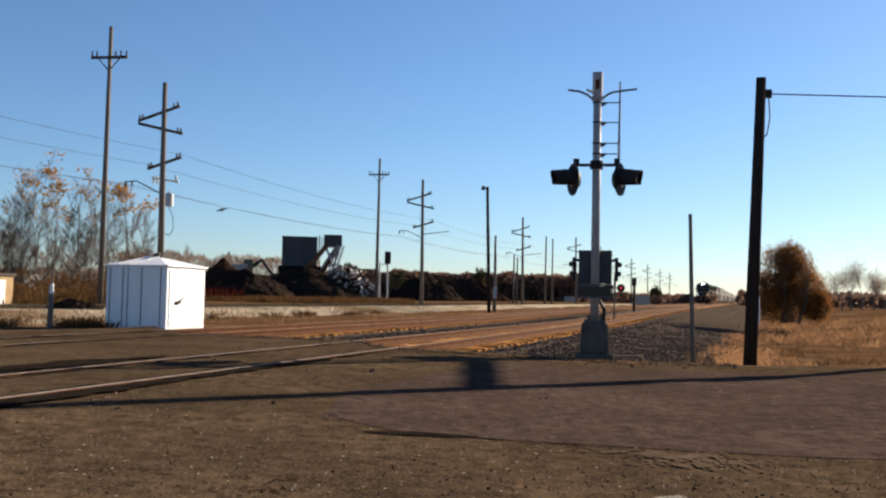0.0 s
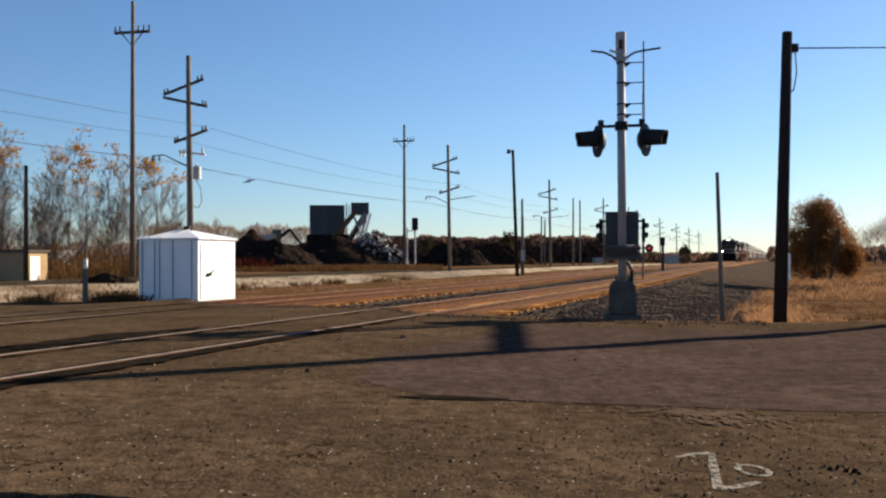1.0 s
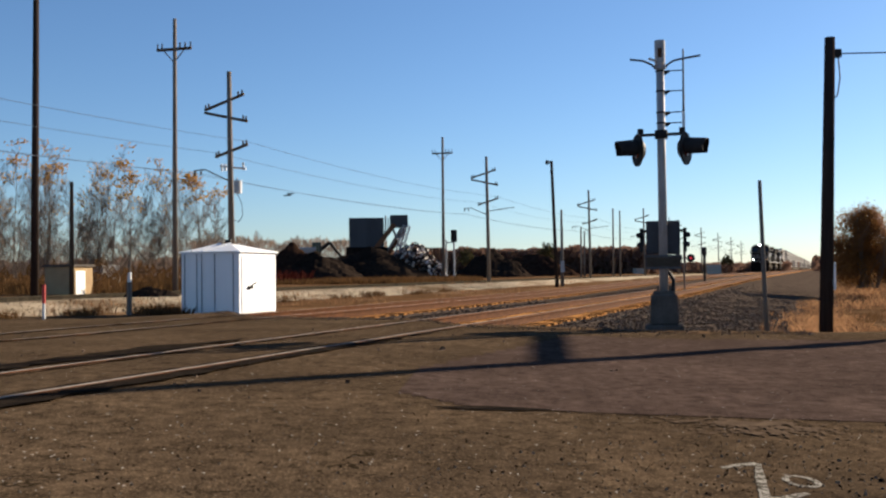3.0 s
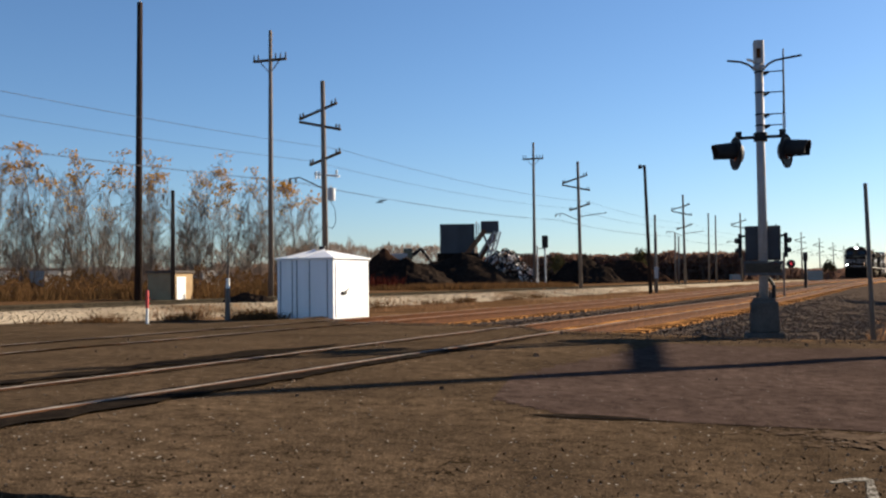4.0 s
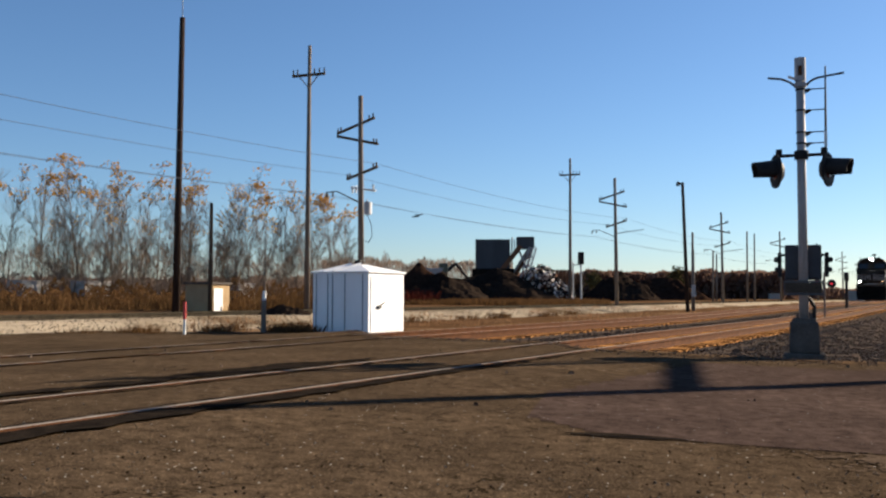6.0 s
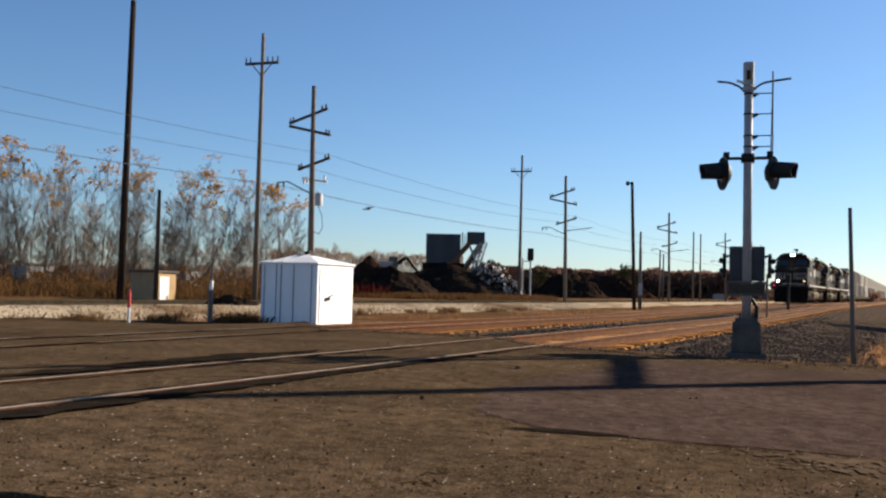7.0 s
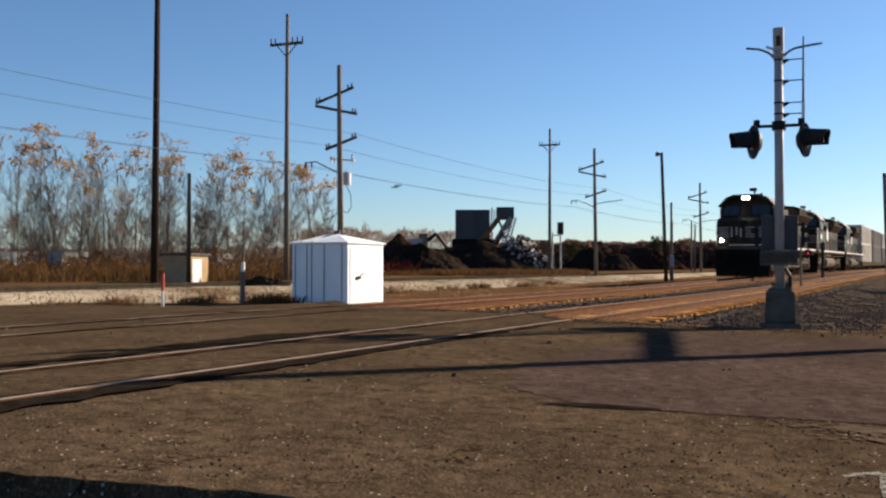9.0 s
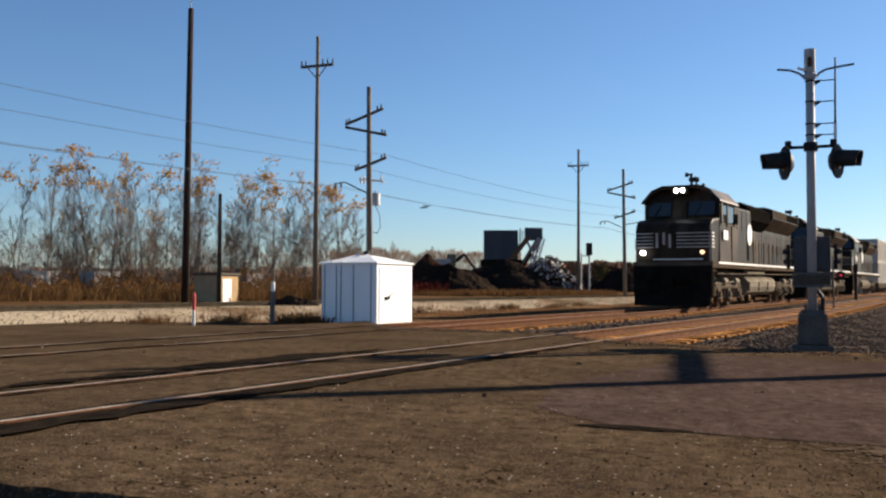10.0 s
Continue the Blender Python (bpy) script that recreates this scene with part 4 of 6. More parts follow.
heap("earth_mound", 12.9, 112, 9.5, 8, 4.4, M_BROWNHEAP, "brown heap of shredded scrap", 1)
heap("earth_mound", 11.6, 100, 11, 8, 3.0, M_EARTH, "black heap of fines", 2)
heap("earth_mound", 8.8, 104, 17, 9, 3.5, M_EARTH, "long black heap below the hopper", 3)
heap("earth_mound", 1.2, 125, 11, 9, 3.7, M_EARTH, "dark earth heap beside a pole", 4)
heap("earth_mound", -1.2, 150, 16, 9, 3.6, M_BROWNHEAP, "low brown heap in the yard", 5)
heap("earth_mound", 14.8, 120, 9, 8, 2.6, M_EARTH, "dark heap at the yard's edge", 6)


def scrap_heap():
    r = random.Random(8)
    t = thing("scrap_heap", "heap of torn shiny scrap metal sheets", "scrap heap", pose(*at(5.55, 106, 0.0), 0, 0, 5.5))
    # Glints and shade of the heap are painted as pale and black pieces.
    for g in range(3):
        verts, faces = [], []
        for _ in range((430, 600, 1300)[g]):
            x, y = r.uniform(-3.1, 3.0), r.uniform(-2.4, -0.4) if g == 0 else r.uniform(-2.2, 2.2)
            top = float(np.interp(x, [-3.1, -2.2, -0.6, 0.3, 1.4, 2.4, 3.0], [1.8, 3.6, 4.5, 4.2, 3.0, 1.9, 0.9])) * (1 - 0.2 * abs(y) / 2.2)
            c = Vector((x, y, top * r.uniform(0.02, 1.0) ** 0.7))
            n = Vector((r.gauss(0, 1), r.gauss(0, 1) - 0.3, r.gauss(0, 1))).normalized()
            s = n.orthogonal().normalized() * (r.uniform(0.06, 0.2) if g == 0 else r.uniform(0.07, 0.3))
            q = n.cross(s.normalized()) * r.uniform(0.06, 0.22)
            i = len(verts)
            o = n * 0.03
            verts += [tuple(v) for v in (c - s - q - o, c + s - q - o, c + s + q - o, c - s + q * 0.6 - o, c - s - q + o, c + s - q + o, c + s + q + o, c - s + q * 0.6 + o)]
            faces += [(i, i + 3, i + 2, i + 1), (i + 4, i + 5, i + 6, i + 7), (i, i + 1, i + 5, i + 4), (i + 1, i + 2, i + 6, i + 5), (i + 2, i + 3, i + 7, i + 6), (i + 3, i, i + 4, i + 7)]
        o = raw(("glint_scrap", "rusty_scrap", "shaded_scrap")[g], verts, faces, (M_SCRAP, M_RUSTY, M_BLACK)[g], t)
        o["kind"] = "stuff"


scrap_heap()
heap("earth_mound", 5.6, 109, 6.4, 5, 3.6, M_EARTH, "dark core of scrap behind torn sheets", 9)


def hopper_plant():
    t = thing("scrap_hopper", "grey steel scrap hopper with a sloping conveyor", "industrial plant", pose(*at(8.7, 112, 0.0), 0, 0, 8.7))
    bm = BM()
    box(bm, -2.05, 1.95, -2, 2, 3.4, 7.35)
    part("hopper", bm, M_INDGREY, t, bevel=0.05)
    for x in (-1.9, -0.6, 0.7, 1.8):
        bm = BM()
        box(bm, x - 0.05, x + 0.05, -2.06, -2.0, 3.4, 7.35)
        part("stiffener", bm, M_INDGREY, t)
    for x in (-1.9, 1.8):
        bm = BM()
        box(bm, x - 0.15, x + 0.15, -1.9, -1.6, 0, 3.4)
        part("leg", bm, M_RUSTY, t)
    bm = BM()
    box(bm, -2.4, 2.4, -2.3, 2, 2.6, 3.95)
    part("deck", bm, M_EARTH, t)
    bm = BM()
    box(bm, 2.75, 4.8, -1.2, 1.2, 6.3, 7.7)
    part("head_box", bm, M_INDGREY, t, "dark steel conveyor head", bevel=0.05)
    bm = BM()
    m = pose(3.1, -0.3, 4.1, 0, -58, 0)
    box(bm, -2.1, 2.4, -0.6, 0.6, -0.25, 0.25, m)
    part("chute", bm, M_RUSTY, t, "rusty sloping chute", bevel=0.03)
    bm = BM()
    box(bm, -2.2, 2.5, -0.72, -0.6, 0.2, 0.45, m)
    part("chute_rim", bm, M_PALE, t, "pale steel chute edge")
    bm = BM()
    box(bm, -0.28, 0.28, -0.06, 0.06, -2.0, 2.0, pose(1.95, -2.2, 5.0, 0, 38, 0))
    part("feed_plate", bm, M_RUSTY, t, "rust brown sloping feed plate")
    bm = BM()
    for k in range(9):
        z = 2.3 + k * 0.48
        x = 3.35 + (z - 2.2) * 0.28
        rod(bm, (x - 0.3, -1.25, z), (x + 0.55, -1.25, z + 0.4), 0.045, 0.045, 5)
        rod(bm, (x + 0.55, -1.25, z), (x - 0.3, -1.25, z + 0.4), 0.045, 0.045, 5)
    rod(bm, (3.0, -1.25, 2.3), (4.25, -1.25, 6.5), 0.08, 0.08, 6)
    rod(bm, (3.85, -1.25, 2.3), (5.05, -1.25, 6.4), 0.08, 0.08, 6)
    part("truss", bm, M_GALV, t, "grey steel conveyor truss")
    bm = BM()
    for y in (-1.1, 1.1):
        rod(bm, (4.6, y, 6.3), (3.4, y, 2.2), 0.1, 0.1, 6)
        rod(bm, (3.0, y, 6.3), (4.6, y, 2.2), 0.08, 0.08, 6)
        for z in (3.0, 4.0, 5.0):
            rod(bm, (3.2, y, z), (4.6, y, z + 0.4), 0.06, 0.06, 6)
    part("lattice", bm, M_GALV, t)
    bm = BM()
    rod(bm, (2.2, -0.5, 6.0), (2.2, -0.5, 7.7), 0.09, 0.09, 6)
    rod(bm, (2.5, -0.5, 5.6), (2.5, -0.5, 7.4), 0.06, 0.06, 6)
    box(bm, 2.0, 2.7, -0.8, 0.2, 5.7, 5.9)
    part("access_ladder", bm, M_GALV, t)


hopper_plant()


def excavator():
    t = thing("excavator", "pale tracked material handler with a dark bent arm", "excavator", pose(*at(11.6, 118, 1.9), 0, 0, 11.6))
    bm = BM()
    box(bm, -3.0, -0.3, -1.2, 1.2, 1.0, 2.3)
    part("house", bm, M_BOXWHITE, t, "pale house", bevel=0.12)
    bm = BM()
    box(bm, -0.8, 0.3, -1.1, 0.0, 1.1, 2.9)
    part("cab", bm, M_GLASS, t, bevel=0.08)
    bm = BM()
    for y in (-1.4, 0.8):
        box(bm, -2.8, 0.8, y, y + 0.6, 0.0, 0.9)
    part("tracks", bm, M_BLACK, t, bevel=0.2)
    for a, b, r, n in (((0.2, 0, 2.0), (1.4, 0, 2.9), 0.26, "boom"), ((1.4, 0, 2.9), (2.7, 0, 1.2), 0.2, "stick"), ((2.7, 0, 1.2), (3.1, 0, 0.3), 0.36, "grapple")):
        bm = BM()
        rod(bm, a, b, r, r * 0.8, 8)
        part(n, bm, M_BLACK, t)


excavator()

bm = BM()
for k in range(5):
    box(bm, -0.4 + 0.42 * k - 0.9, -0.03 + 0.42 * k - 0.9, -0.1, 0.1, 0, 3.9)
t = thing("fence", "rusty steel sheet fence beside the scrap", "fence", pose(*at(4.5, 113, 0)))
part("fence_panel", bm, M_RUSTY, t)


def rail_signal(az, d, h, head_z, label, material=None, lit=False):
    t = thing("railway_signal", label, "railway signal", pose(*at(az, d, -0.1), 0, 0, az))
    bm = BM()
    rod(bm, (0, 0, 0), (0, 0, h), 0.1, 0.08, 10)
    part("post", bm, material or M_GALV, t)
    bm = BM()
    k = head_z / 4.7
    box(bm, -0.3 * k, 0.3 * k, -0.12, 0.12, head_z - 0.75 * k, head_z + 0.45 * k)
    bm2 = BM()
    rod(bm2, (0, -0.12, head_z), (0, -0.5, head_z + 0.02), 0.16 * k, 0.18 * k, 12)
    head = part("signal_head", bm, M_BLACK, t, bevel=0.1)
    part("hood", bm2, M_BLACK, head)
    return t


rs = rail_signal(3.45, 92, 5.0, 4.7, "grey post with a dark round-topped railway signal head")
bm = BM()
for x in (-0.75, -1.05):
    rod(bm, (x, 0, 0), (x, 0, 4.2), 0.07, 0.07, 8)
for z in (0.8, 1.5, 2.2, 2.9, 3.6):
    rod(bm, (-1.05, 0, z), (-0.75, 0, z), 0.03, 0.03, 6)
rod(bm, (-0.75, 0, 3.9), (0, 0, 3.9), 0.05, 0.05, 6)
part("ladder", bm, M_GALV, rs)
rail_signal(-11.3, 62, 2.2, 2.2, "short dark railway signal beside the line", M_BLACK)


def far_crossing_signal(az, d, z):
    t = thing("crossing_signal", "far crossing signal with two lit red lamps", "crossing signal", pose(*at(az, d, z), 0, 0, az))
    bm = BM()
    rod(bm, (0, 0, 0), (0, 0, 2.3), 0.05, 0.04, 10)
    part("mast", bm, M_GREYPOLE, t)
    for x in (-0.32, 0.32):
        bm = BM()
        rod(bm, (x, 0, 1.75), (x, 0.05, 1.75), 0.2, 0.2, 18)
        plate = part("backing_plate", bm, M_BLACK, t)
        bm = BM()
        rod(bm, (x, -0.03, 1.75), (x, 0, 1.75), 0.055, 0.055, 16)
        part("lens", bm, M_REDLAMP, plate, "lit red lens")
    bm = BM()
    rod(bm, (-0.4, 0.04, 1.75), (0.4, 0.04, 1.75), 0.03, 0.03, 8)
    part("lamp_arm", bm, M_BLACK, t)


far_crossing_signal(-10.15, 48.0, -0.3)

# slim far poles
for az, d, h in ((-6.05, 130, 9.5), (-6.45, 135, 9.5), (-3.0, 84, 6.5), (-4.15, 120, 6.5), (-4.35, 126, 6.4), (-9.3, 200, 12), (-10.2, 240, 11)):
    plain_pole(at(az, d, -0.2), h, 0.13, M_GREYPOLE, "slim grey far-off pole", (0.05, 0))
bp = plain_pole(at(-3.05, 75, -0.2), 4.6, 0.13, M_GREYPOLE, "short pale grey post beside a lamp pole")
bm = BM()
box(bm, -0.15, 0.15, -0.2, -0.1, 1.0, 1.9)
part("meter_box", bm, M_GALV, bp)


def cabinet(az, d, w, h, material, label, turn=0.0, depth=1.2, z=-0.1):
    t = thing("cabinet", label, "cabinet", pose(*at(az, d, z), 0, 0, az + turn))
    bm = BM()
    box(bm, -w / 2, w / 2, 0, depth, 0, h)
    part("body", bm, material, t, bevel=0.03)
    bm = BM()
    box(bm, -w / 2 - 0.05, w / 2 + 0.05, -0.05, depth + 0.05, h, h + 0.06)
    part("lid", bm, material, t)
    return t


cabinet(-7.64, 200, 2.2, 1.1, M_PALE, "small white cabinet in the yard", 20, 1.6, 0.2)
cabinet(-1.05, 200, 2.9, 1.0, M_STRIPE, "low white tank in the yard", 20, 2.4, 0.2)
cabinet(-11.8, 180, 2.5, 1.7, M_PALE, "grey concrete block hut by the line", 0, 1.2, 0.05)
cabinet(-1.9, 200, 0.9, 1.0, M_PALE, "white box in the yard", 65, 0.8, 0.2)
cabinet(34.6, 75, 3.2, 1.8, M_BOXWHITE, "pale trailer behind the bare trees", 30, 2.0, 0)
cabinet(23.4, 75, 1.6, 1.7, M_BOXWHITE, "pale shed behind the bare trees", 40, 1.6, 0)
cabinet(31.7, 75, 2.2, 1.8, M_BOXWHITE, "pale trailer behind the bare trees", 35, 1.8, 0)


# ---- hut, marker and posts beyond the crossing ----
def hut():
    t = thing("hut", "low tan concrete hut with a flat roof and a pale door", "hut", pose(*at(25.62, 53, -0.1), 0, 0, -10))
    bm = BM()
    box(bm, -1.5, 0, 0, 2.0, 0, 1.52)
    part("wall", bm, M_TAN, t, bevel=0.02)
    bm = BM()
    box(bm, -1.6, 0.1, -0.1, 2.1, 1.52, 1.64)
    part("roof", bm, M_CONCRETE, t, "flat grey roof")
    bm = BM()
    box(bm, -0.01, 0.03, 0.5, 1.3, 0.05, 1.3)
    part("door", bm, M_STRIPE, t, "pale door")


hut()
mk = thing("marker_post", "slim white marker post with a red top", "marker post", pose(*at(26.94, 26.8, -0.31)))
bm = BM()
rod(bm, (0, 0, 0), (0, 0, 0.5), 0.04, 0.04, 10)
part("lower_tube", bm, M_STRIPE, mk)
bm = BM()
rod(bm, (0, 0, 0.5), (0, 0, 0.98), 0.045, 0.045, 10)
part("upper_tube", bm, M_RED, mk, "red upper half")
wp = thing("post", "stout grey post with a white band and broken top", "post", pose(*at(22.43, 28.0, -0.3)))
bm = BM()
rod(bm, (0, 0, 0), (0.01, 0, 1.0), 0.075, 0.07, 12)
part("lower_shaft", bm, M_GREYPOLE, wp)
bm = BM()
rod(bm, (0.01, 0, 0.95), (0.02, 0, 1.28), 0.065, 0.05, 10)
part("white_band", bm, M_STRIPE, wp)
bm = BM()
rod(bm, (0.02, 0, 1.25), (0.03, 0.1, 1.9), 0.035, 0.02, 7)
rod(bm, (0.03, 0.1, 1.85), (-0.3, 0.1, 1.25), 0.03, 0.015, 6)
part("broken_branch", bm, M_BARK, wp)
heap("tie_pile", 21.2, 41, 2.4, 1.2, 0.42, M_EARTH, "low pile of black old ties on gravel", 12, 0.3, "debris")

r9 = random.Random(21)
spots = []
for _ in range(260):
    u, v = r9.uniform(12, 60), -21.6 + r9.gauss(0, 0.35)
    if noise.noise((u * 0.35, 0, 4)) < 0.0:
        continue
    p = tr(u, v)
    spots.append((p.x, p.y, -0.32))
for az, d in ((29.4, 28), (24.9, 28.5), (20.8, 29), (19.9, 29.2), (20.3, 29), (21.6, 29)):
    for _ in range(14):
        p = at(az + r9.gauss(0, 0.5), d + r9.gauss(0, 0.4))
        spots.append((p.x, p.y, -0.3))
blades("weeds", spots, M_WEED, "brown dry weeds at the foot of the gravel bank", "weeds", (0.1, 0.34), 0.009, 30, 0.26, 0.7, seed=31)

spots = []
for _ in range(800):
    u, v = 20 + abs(r9.gauss(0, 1)) * 55, r9.uniform(-25, -14.5)
    if noise.noise((u * 0.12, v * 0.25, 9)) < -0.05:
        continue
    p = tr(u, v)
    if p.y < far_edge(p.x) + 0.4 or (-10.5 < p.x < -6.5 and p.y < 30):
        continue
    spots.append((p.x, p.y, -0.33 if v > -22 else -0.3 + (-22 - v) * 0.11))
blades("dry_grass", spots, M_DRYGRASS, "thin dry grass over the railway yard", "grass", (0.06, 0.22), 0.02, 10, 0.5, 0.7, seed=36)

# ---- verge by the near signal ----
spots, dense = [], []
for _ in range(4200):
    x = r9.uniform(1.0, 26)
    y = far_edge(x) + 0.1 + abs(r9.gauss(0, 1)) * 7
    v = x * AN.x + y * AN.y
    k = noise.noise((x * 0.42, y * 0.42, 2)) + 0.5 * noise.noise((x * 1.3, y * 1.3, 7))
    if v < -0.9 + 0.5 * noise.noise((y * 0.4, 3, 3)):
        continue
    if k < (0.62 if 0.9 < v < 7 and 17.5 < y < 38 else -0.02 if v < 5 else -0.1):
        if r9.random() < 0.3 and v > 0.8:
            dense.append((x, y, ground_z(x, y)))
        continue
    spots.append((x, y, max(ground_z(x, y), -0.24 - 0.1355 * (v + 4.0)) if v < 0.6 else ground_z(x, y)))
for _ in range(420):
    u, v = r9.uniform(19, 50), r9.gauss(-0.25, 0.45)
    if v > 0.7:
        continue
    p = tr(u, v)
    if p.y > far_edge(p.x) + 0.3 and noise.noise((p.x * 0.9, p.y * 0.9, 4)) > -0.1:
        spots.append((p.x, p.y, -0.26 - 0.1355 * (v + 4.0)))
blades("dry_grass", spots, M_DRYGRASS, "tufts of tan dry grass on the verge", "grass", (0.05, 0.26), 0.007, 26, 0.24, 0.9, seed=33)
blades("weeds", dense, M_WEED, "dark brown dead weeds between the grass tufts", "weeds", (0.05, 0.22), 0.01, 20, 0.25, 0.9, seed=37)
spots = []
for _ in range(700):
    x = r9.uniform(0.5, 14)
    y = far_edge(x) + 0.12 + abs(r9.gauss(0, 0.25))
    spots.append((x, y, -0.32 if x < 2.4 else ground_z(x, y)))
blades("dry_grass", spots, M_DRYGRASS, "short dry grass along the road edge", "grass", (0.04, 0.16), 0.007, 14, 0.14, 0.8, seed=34)
spots = []
for _ in range(900):
    a, d = r9.uniform(-34, -17.4), r9.uniform(39, 80)
    p = at(a, d)
    if p.x * AN.x + p.y * AN.y < 0.5:
        continue
    spots.append((p.x, p.y, ground_z(p.x, p.y)))
blades("dry_grass", spots, M_DRYGRASS, "dry grass over the field", "grass", (0.1, 0.34), 0.03, 16, 0.5, 0.8, seed=35)


def bush():
    r = random.Random(77)
    t = thing("bush", "large rounded bush with russet autumn leaves", "bush", pose(*at(-19.95, 54, -0.05)))
    v, f, tips = [], [], []
    for k in range(14):
        a = r.uniform(0, 6.283)
        d = Vector((math.cos(a) * r.uniform(0.1, 0.75), math.sin(a) * r.uniform(0.1, 0.75), 1)).normalized()
        branch(v, f, Vector((r.uniform(-0.5, 0.5), r.uniform(-0.5, 0.5), -0.1)), d, r.uniform(1.0, 1.5), 0.05, 4, r, tips, 4, 0.12)
    raw("crown", v, f, M_BARK, t)
    tips = [p for p in tips if (p.x / 1.8) ** 2 + (p.y / 1.8) ** 2 + ((p.z - 2.0) / 2.35) ** 2 < 1.1]
    lobes = [(-0.65, 0.0, 2.5, 1.05, 1.45), (-1.0, 0.2, 1.3, 0.8, 1.3), (0.3, -0.2, 2.3, 0.95, 1.55), (1.1, 0.1, 1.5, 0.85, 1.25), (1.55, 0.0, 0.85, 0.55, 0.8), (-0.15, -0.3, 3.2, 0.75, 0.85),
             (0.0, 0.3, 0.9, 1.5, 1.0)]
    fill = []
    for _ in range(1500):
        cx, cy, cz, w, h = r.choice(lobes)
        q = Vector((r.gauss(0, 1), r.gauss(0, 1), r.gauss(0, 1))).normalized() * r.uniform(0.45, 1.0) ** 0.5
        fill.append(Vector((cx + q.x * w, cy + q.y * w, max(0.08, cz + q.z * h))))
    a, b = leaf_cards(tips + fill * 3, r, 52000, 0.052, 0.17)
    raw("foliage", a, b, M_RUSTLEAF, t)


bush()
mp2 = thing("marker_post", "slim white marker post in the grass", "marker post", pose(*at(-18.3, 46, 0.0)))
bm = BM()
rod(bm, (0, 0, -0.1), (0, 0, 1.15), 0.06, 0.06, 8)
part("tube", bm, M_STRIPE, mp2)


# ---- the pole beside the road that throws its shadow over the crossing ----
SH = Vector((0.75, 0.661, 0)).normalized()
CP = Vector((0.22, 10.02, 0)) + SH * 16.6
sp = thing("street_pole", "tall wooden pole with a long side arm and a crossarm", "utility pole", pose(CP.x, CP.y, -0.3))
shaft(sp, 9.6, 0.19, 0.14, M_DARKPOLE)
bm = BM()
box(bm, -0.04, 0.04, 0.0, 4.3, 6.98, 7.24)
part("side_arm", bm, M_POLE, sp, "long board arm")
bm = BM()
rod(bm, (-0.12, 0, 4.6), (0.14, 0, 5.1), 0.16, 0.2, 10)
rod(bm, (0.1, 0, 4.4), (0.12, 0, 5.4), 0.16, 0.16, 10)
part("transformer", bm, M_GALV, sp)


def wire(p, q, sag, r=0.012, label="thin black overhead wire"):
    """One sagging strand from p to q."""
    p, q = Vector(p), Vector(q)
    side = (q - p).cross(Vector((0, 0, 1))).normalized()
    n, verts, faces = 20, [], []
    for i in range(n + 1):
        c = p.lerp(q, i / n) - Vector((0, 0, sag * 4 * (i / n) * (1 - i / n)))
        verts += [tuple(c + side * r), tuple(c + Vector((0, 0, r))), tuple(c - side * r), tuple(c - Vector((0, 0, r)))]
    for i in range(n):
        faces += [(4 * i + k, 4 * i + (k + 1) % 4, 4 * i + 4 + (k + 1) % 4, 4 * i + 4 + k) for k in range(4)]
    return tagged(raw("overhead_wire", verts, faces, M_WIRE), label, "wire", group="overhead wires")


base = Vector(at(-17.8, 20.0, -0.5))
wire(base + Vector((0.36, 0, 5.58)), base + Vector((14.0, 3.0, 6.35)), 0.05, 0.014, "black service wire from a dark pole")
for off, z, sag in ((-0.85, 6.75, 0.35), (0.85, 7.2, 0.4), (-2.12, 5.8, 0.25), (-1.75, 5.8, 0.35)):
    for k in range(-2, 6):
        wire(tr(38.05 + 37.1 * k, V_B + off, z), tr(38.05 + 37.1 * (k + 1), V_B + off, z), sag, 0.009)
sg = tagged(new("wire_spacer"), "small dark spacer on the overhead wires", "wire spacer")
sg.matrix_basis = pose(*tr(46.4, V_B - 1.9, 5.35), 0, 0, -TRACK)
bm = BM()
box(bm, -0.25, 0.25, -0.2, -0.17, -0.05, 0.0)
box(bm, -0.25, 0.25, 0.17, 0.2, 0.1, 0.15)
rod(bm, (-0.2, -0.2, -0.02), (0.2, 0.2, 0.12), 0.02, 0.02, 5)
part("spacer_bar", bm, M_BLACK, sg)

# ---- road details ----
def patch(name, inside, x0, x1, y0, y1, step, lift, material, label):
    """A thin layer of another surface on the road, where inside(x, y) holds."""
    xs = np.arange(x0, x1, step)
    verts, faces, idx = [], [], {}
    def vid(x, y):
        key = (round(x, 3), round(y, 3))
        if key not in idx:
            idx[key] = len(verts)
            verts.append((x, y, road_z(x, y) + lift))
        return idx[key]
    for x in xs:
        for y in np.arange(y0, y1, step):
            x, y = float(x), float(y)
            if inside(x + step / 2, y + step / 2):
                faces.append((vid(x, y), vid(x + step, y), vid(x + step, y + step), vid(x, y + step)))
    return tagged(raw(name, verts, faces, material, smooth=True), label, "road surface", kind="structure")


def in_new(x, y):
    lo = 6.95 - 0.02 * x + 0.07 * noise.noise((x * 2, 1, 0)) + 1.2 * max(0, -x - 0.3)
    hi = min(far_edge(x) - 1.6, 9.6 + (x + 0.8) * 2.6) + 0.15 * noise.noise((x * 2, y, 3))
    return lo < y < hi


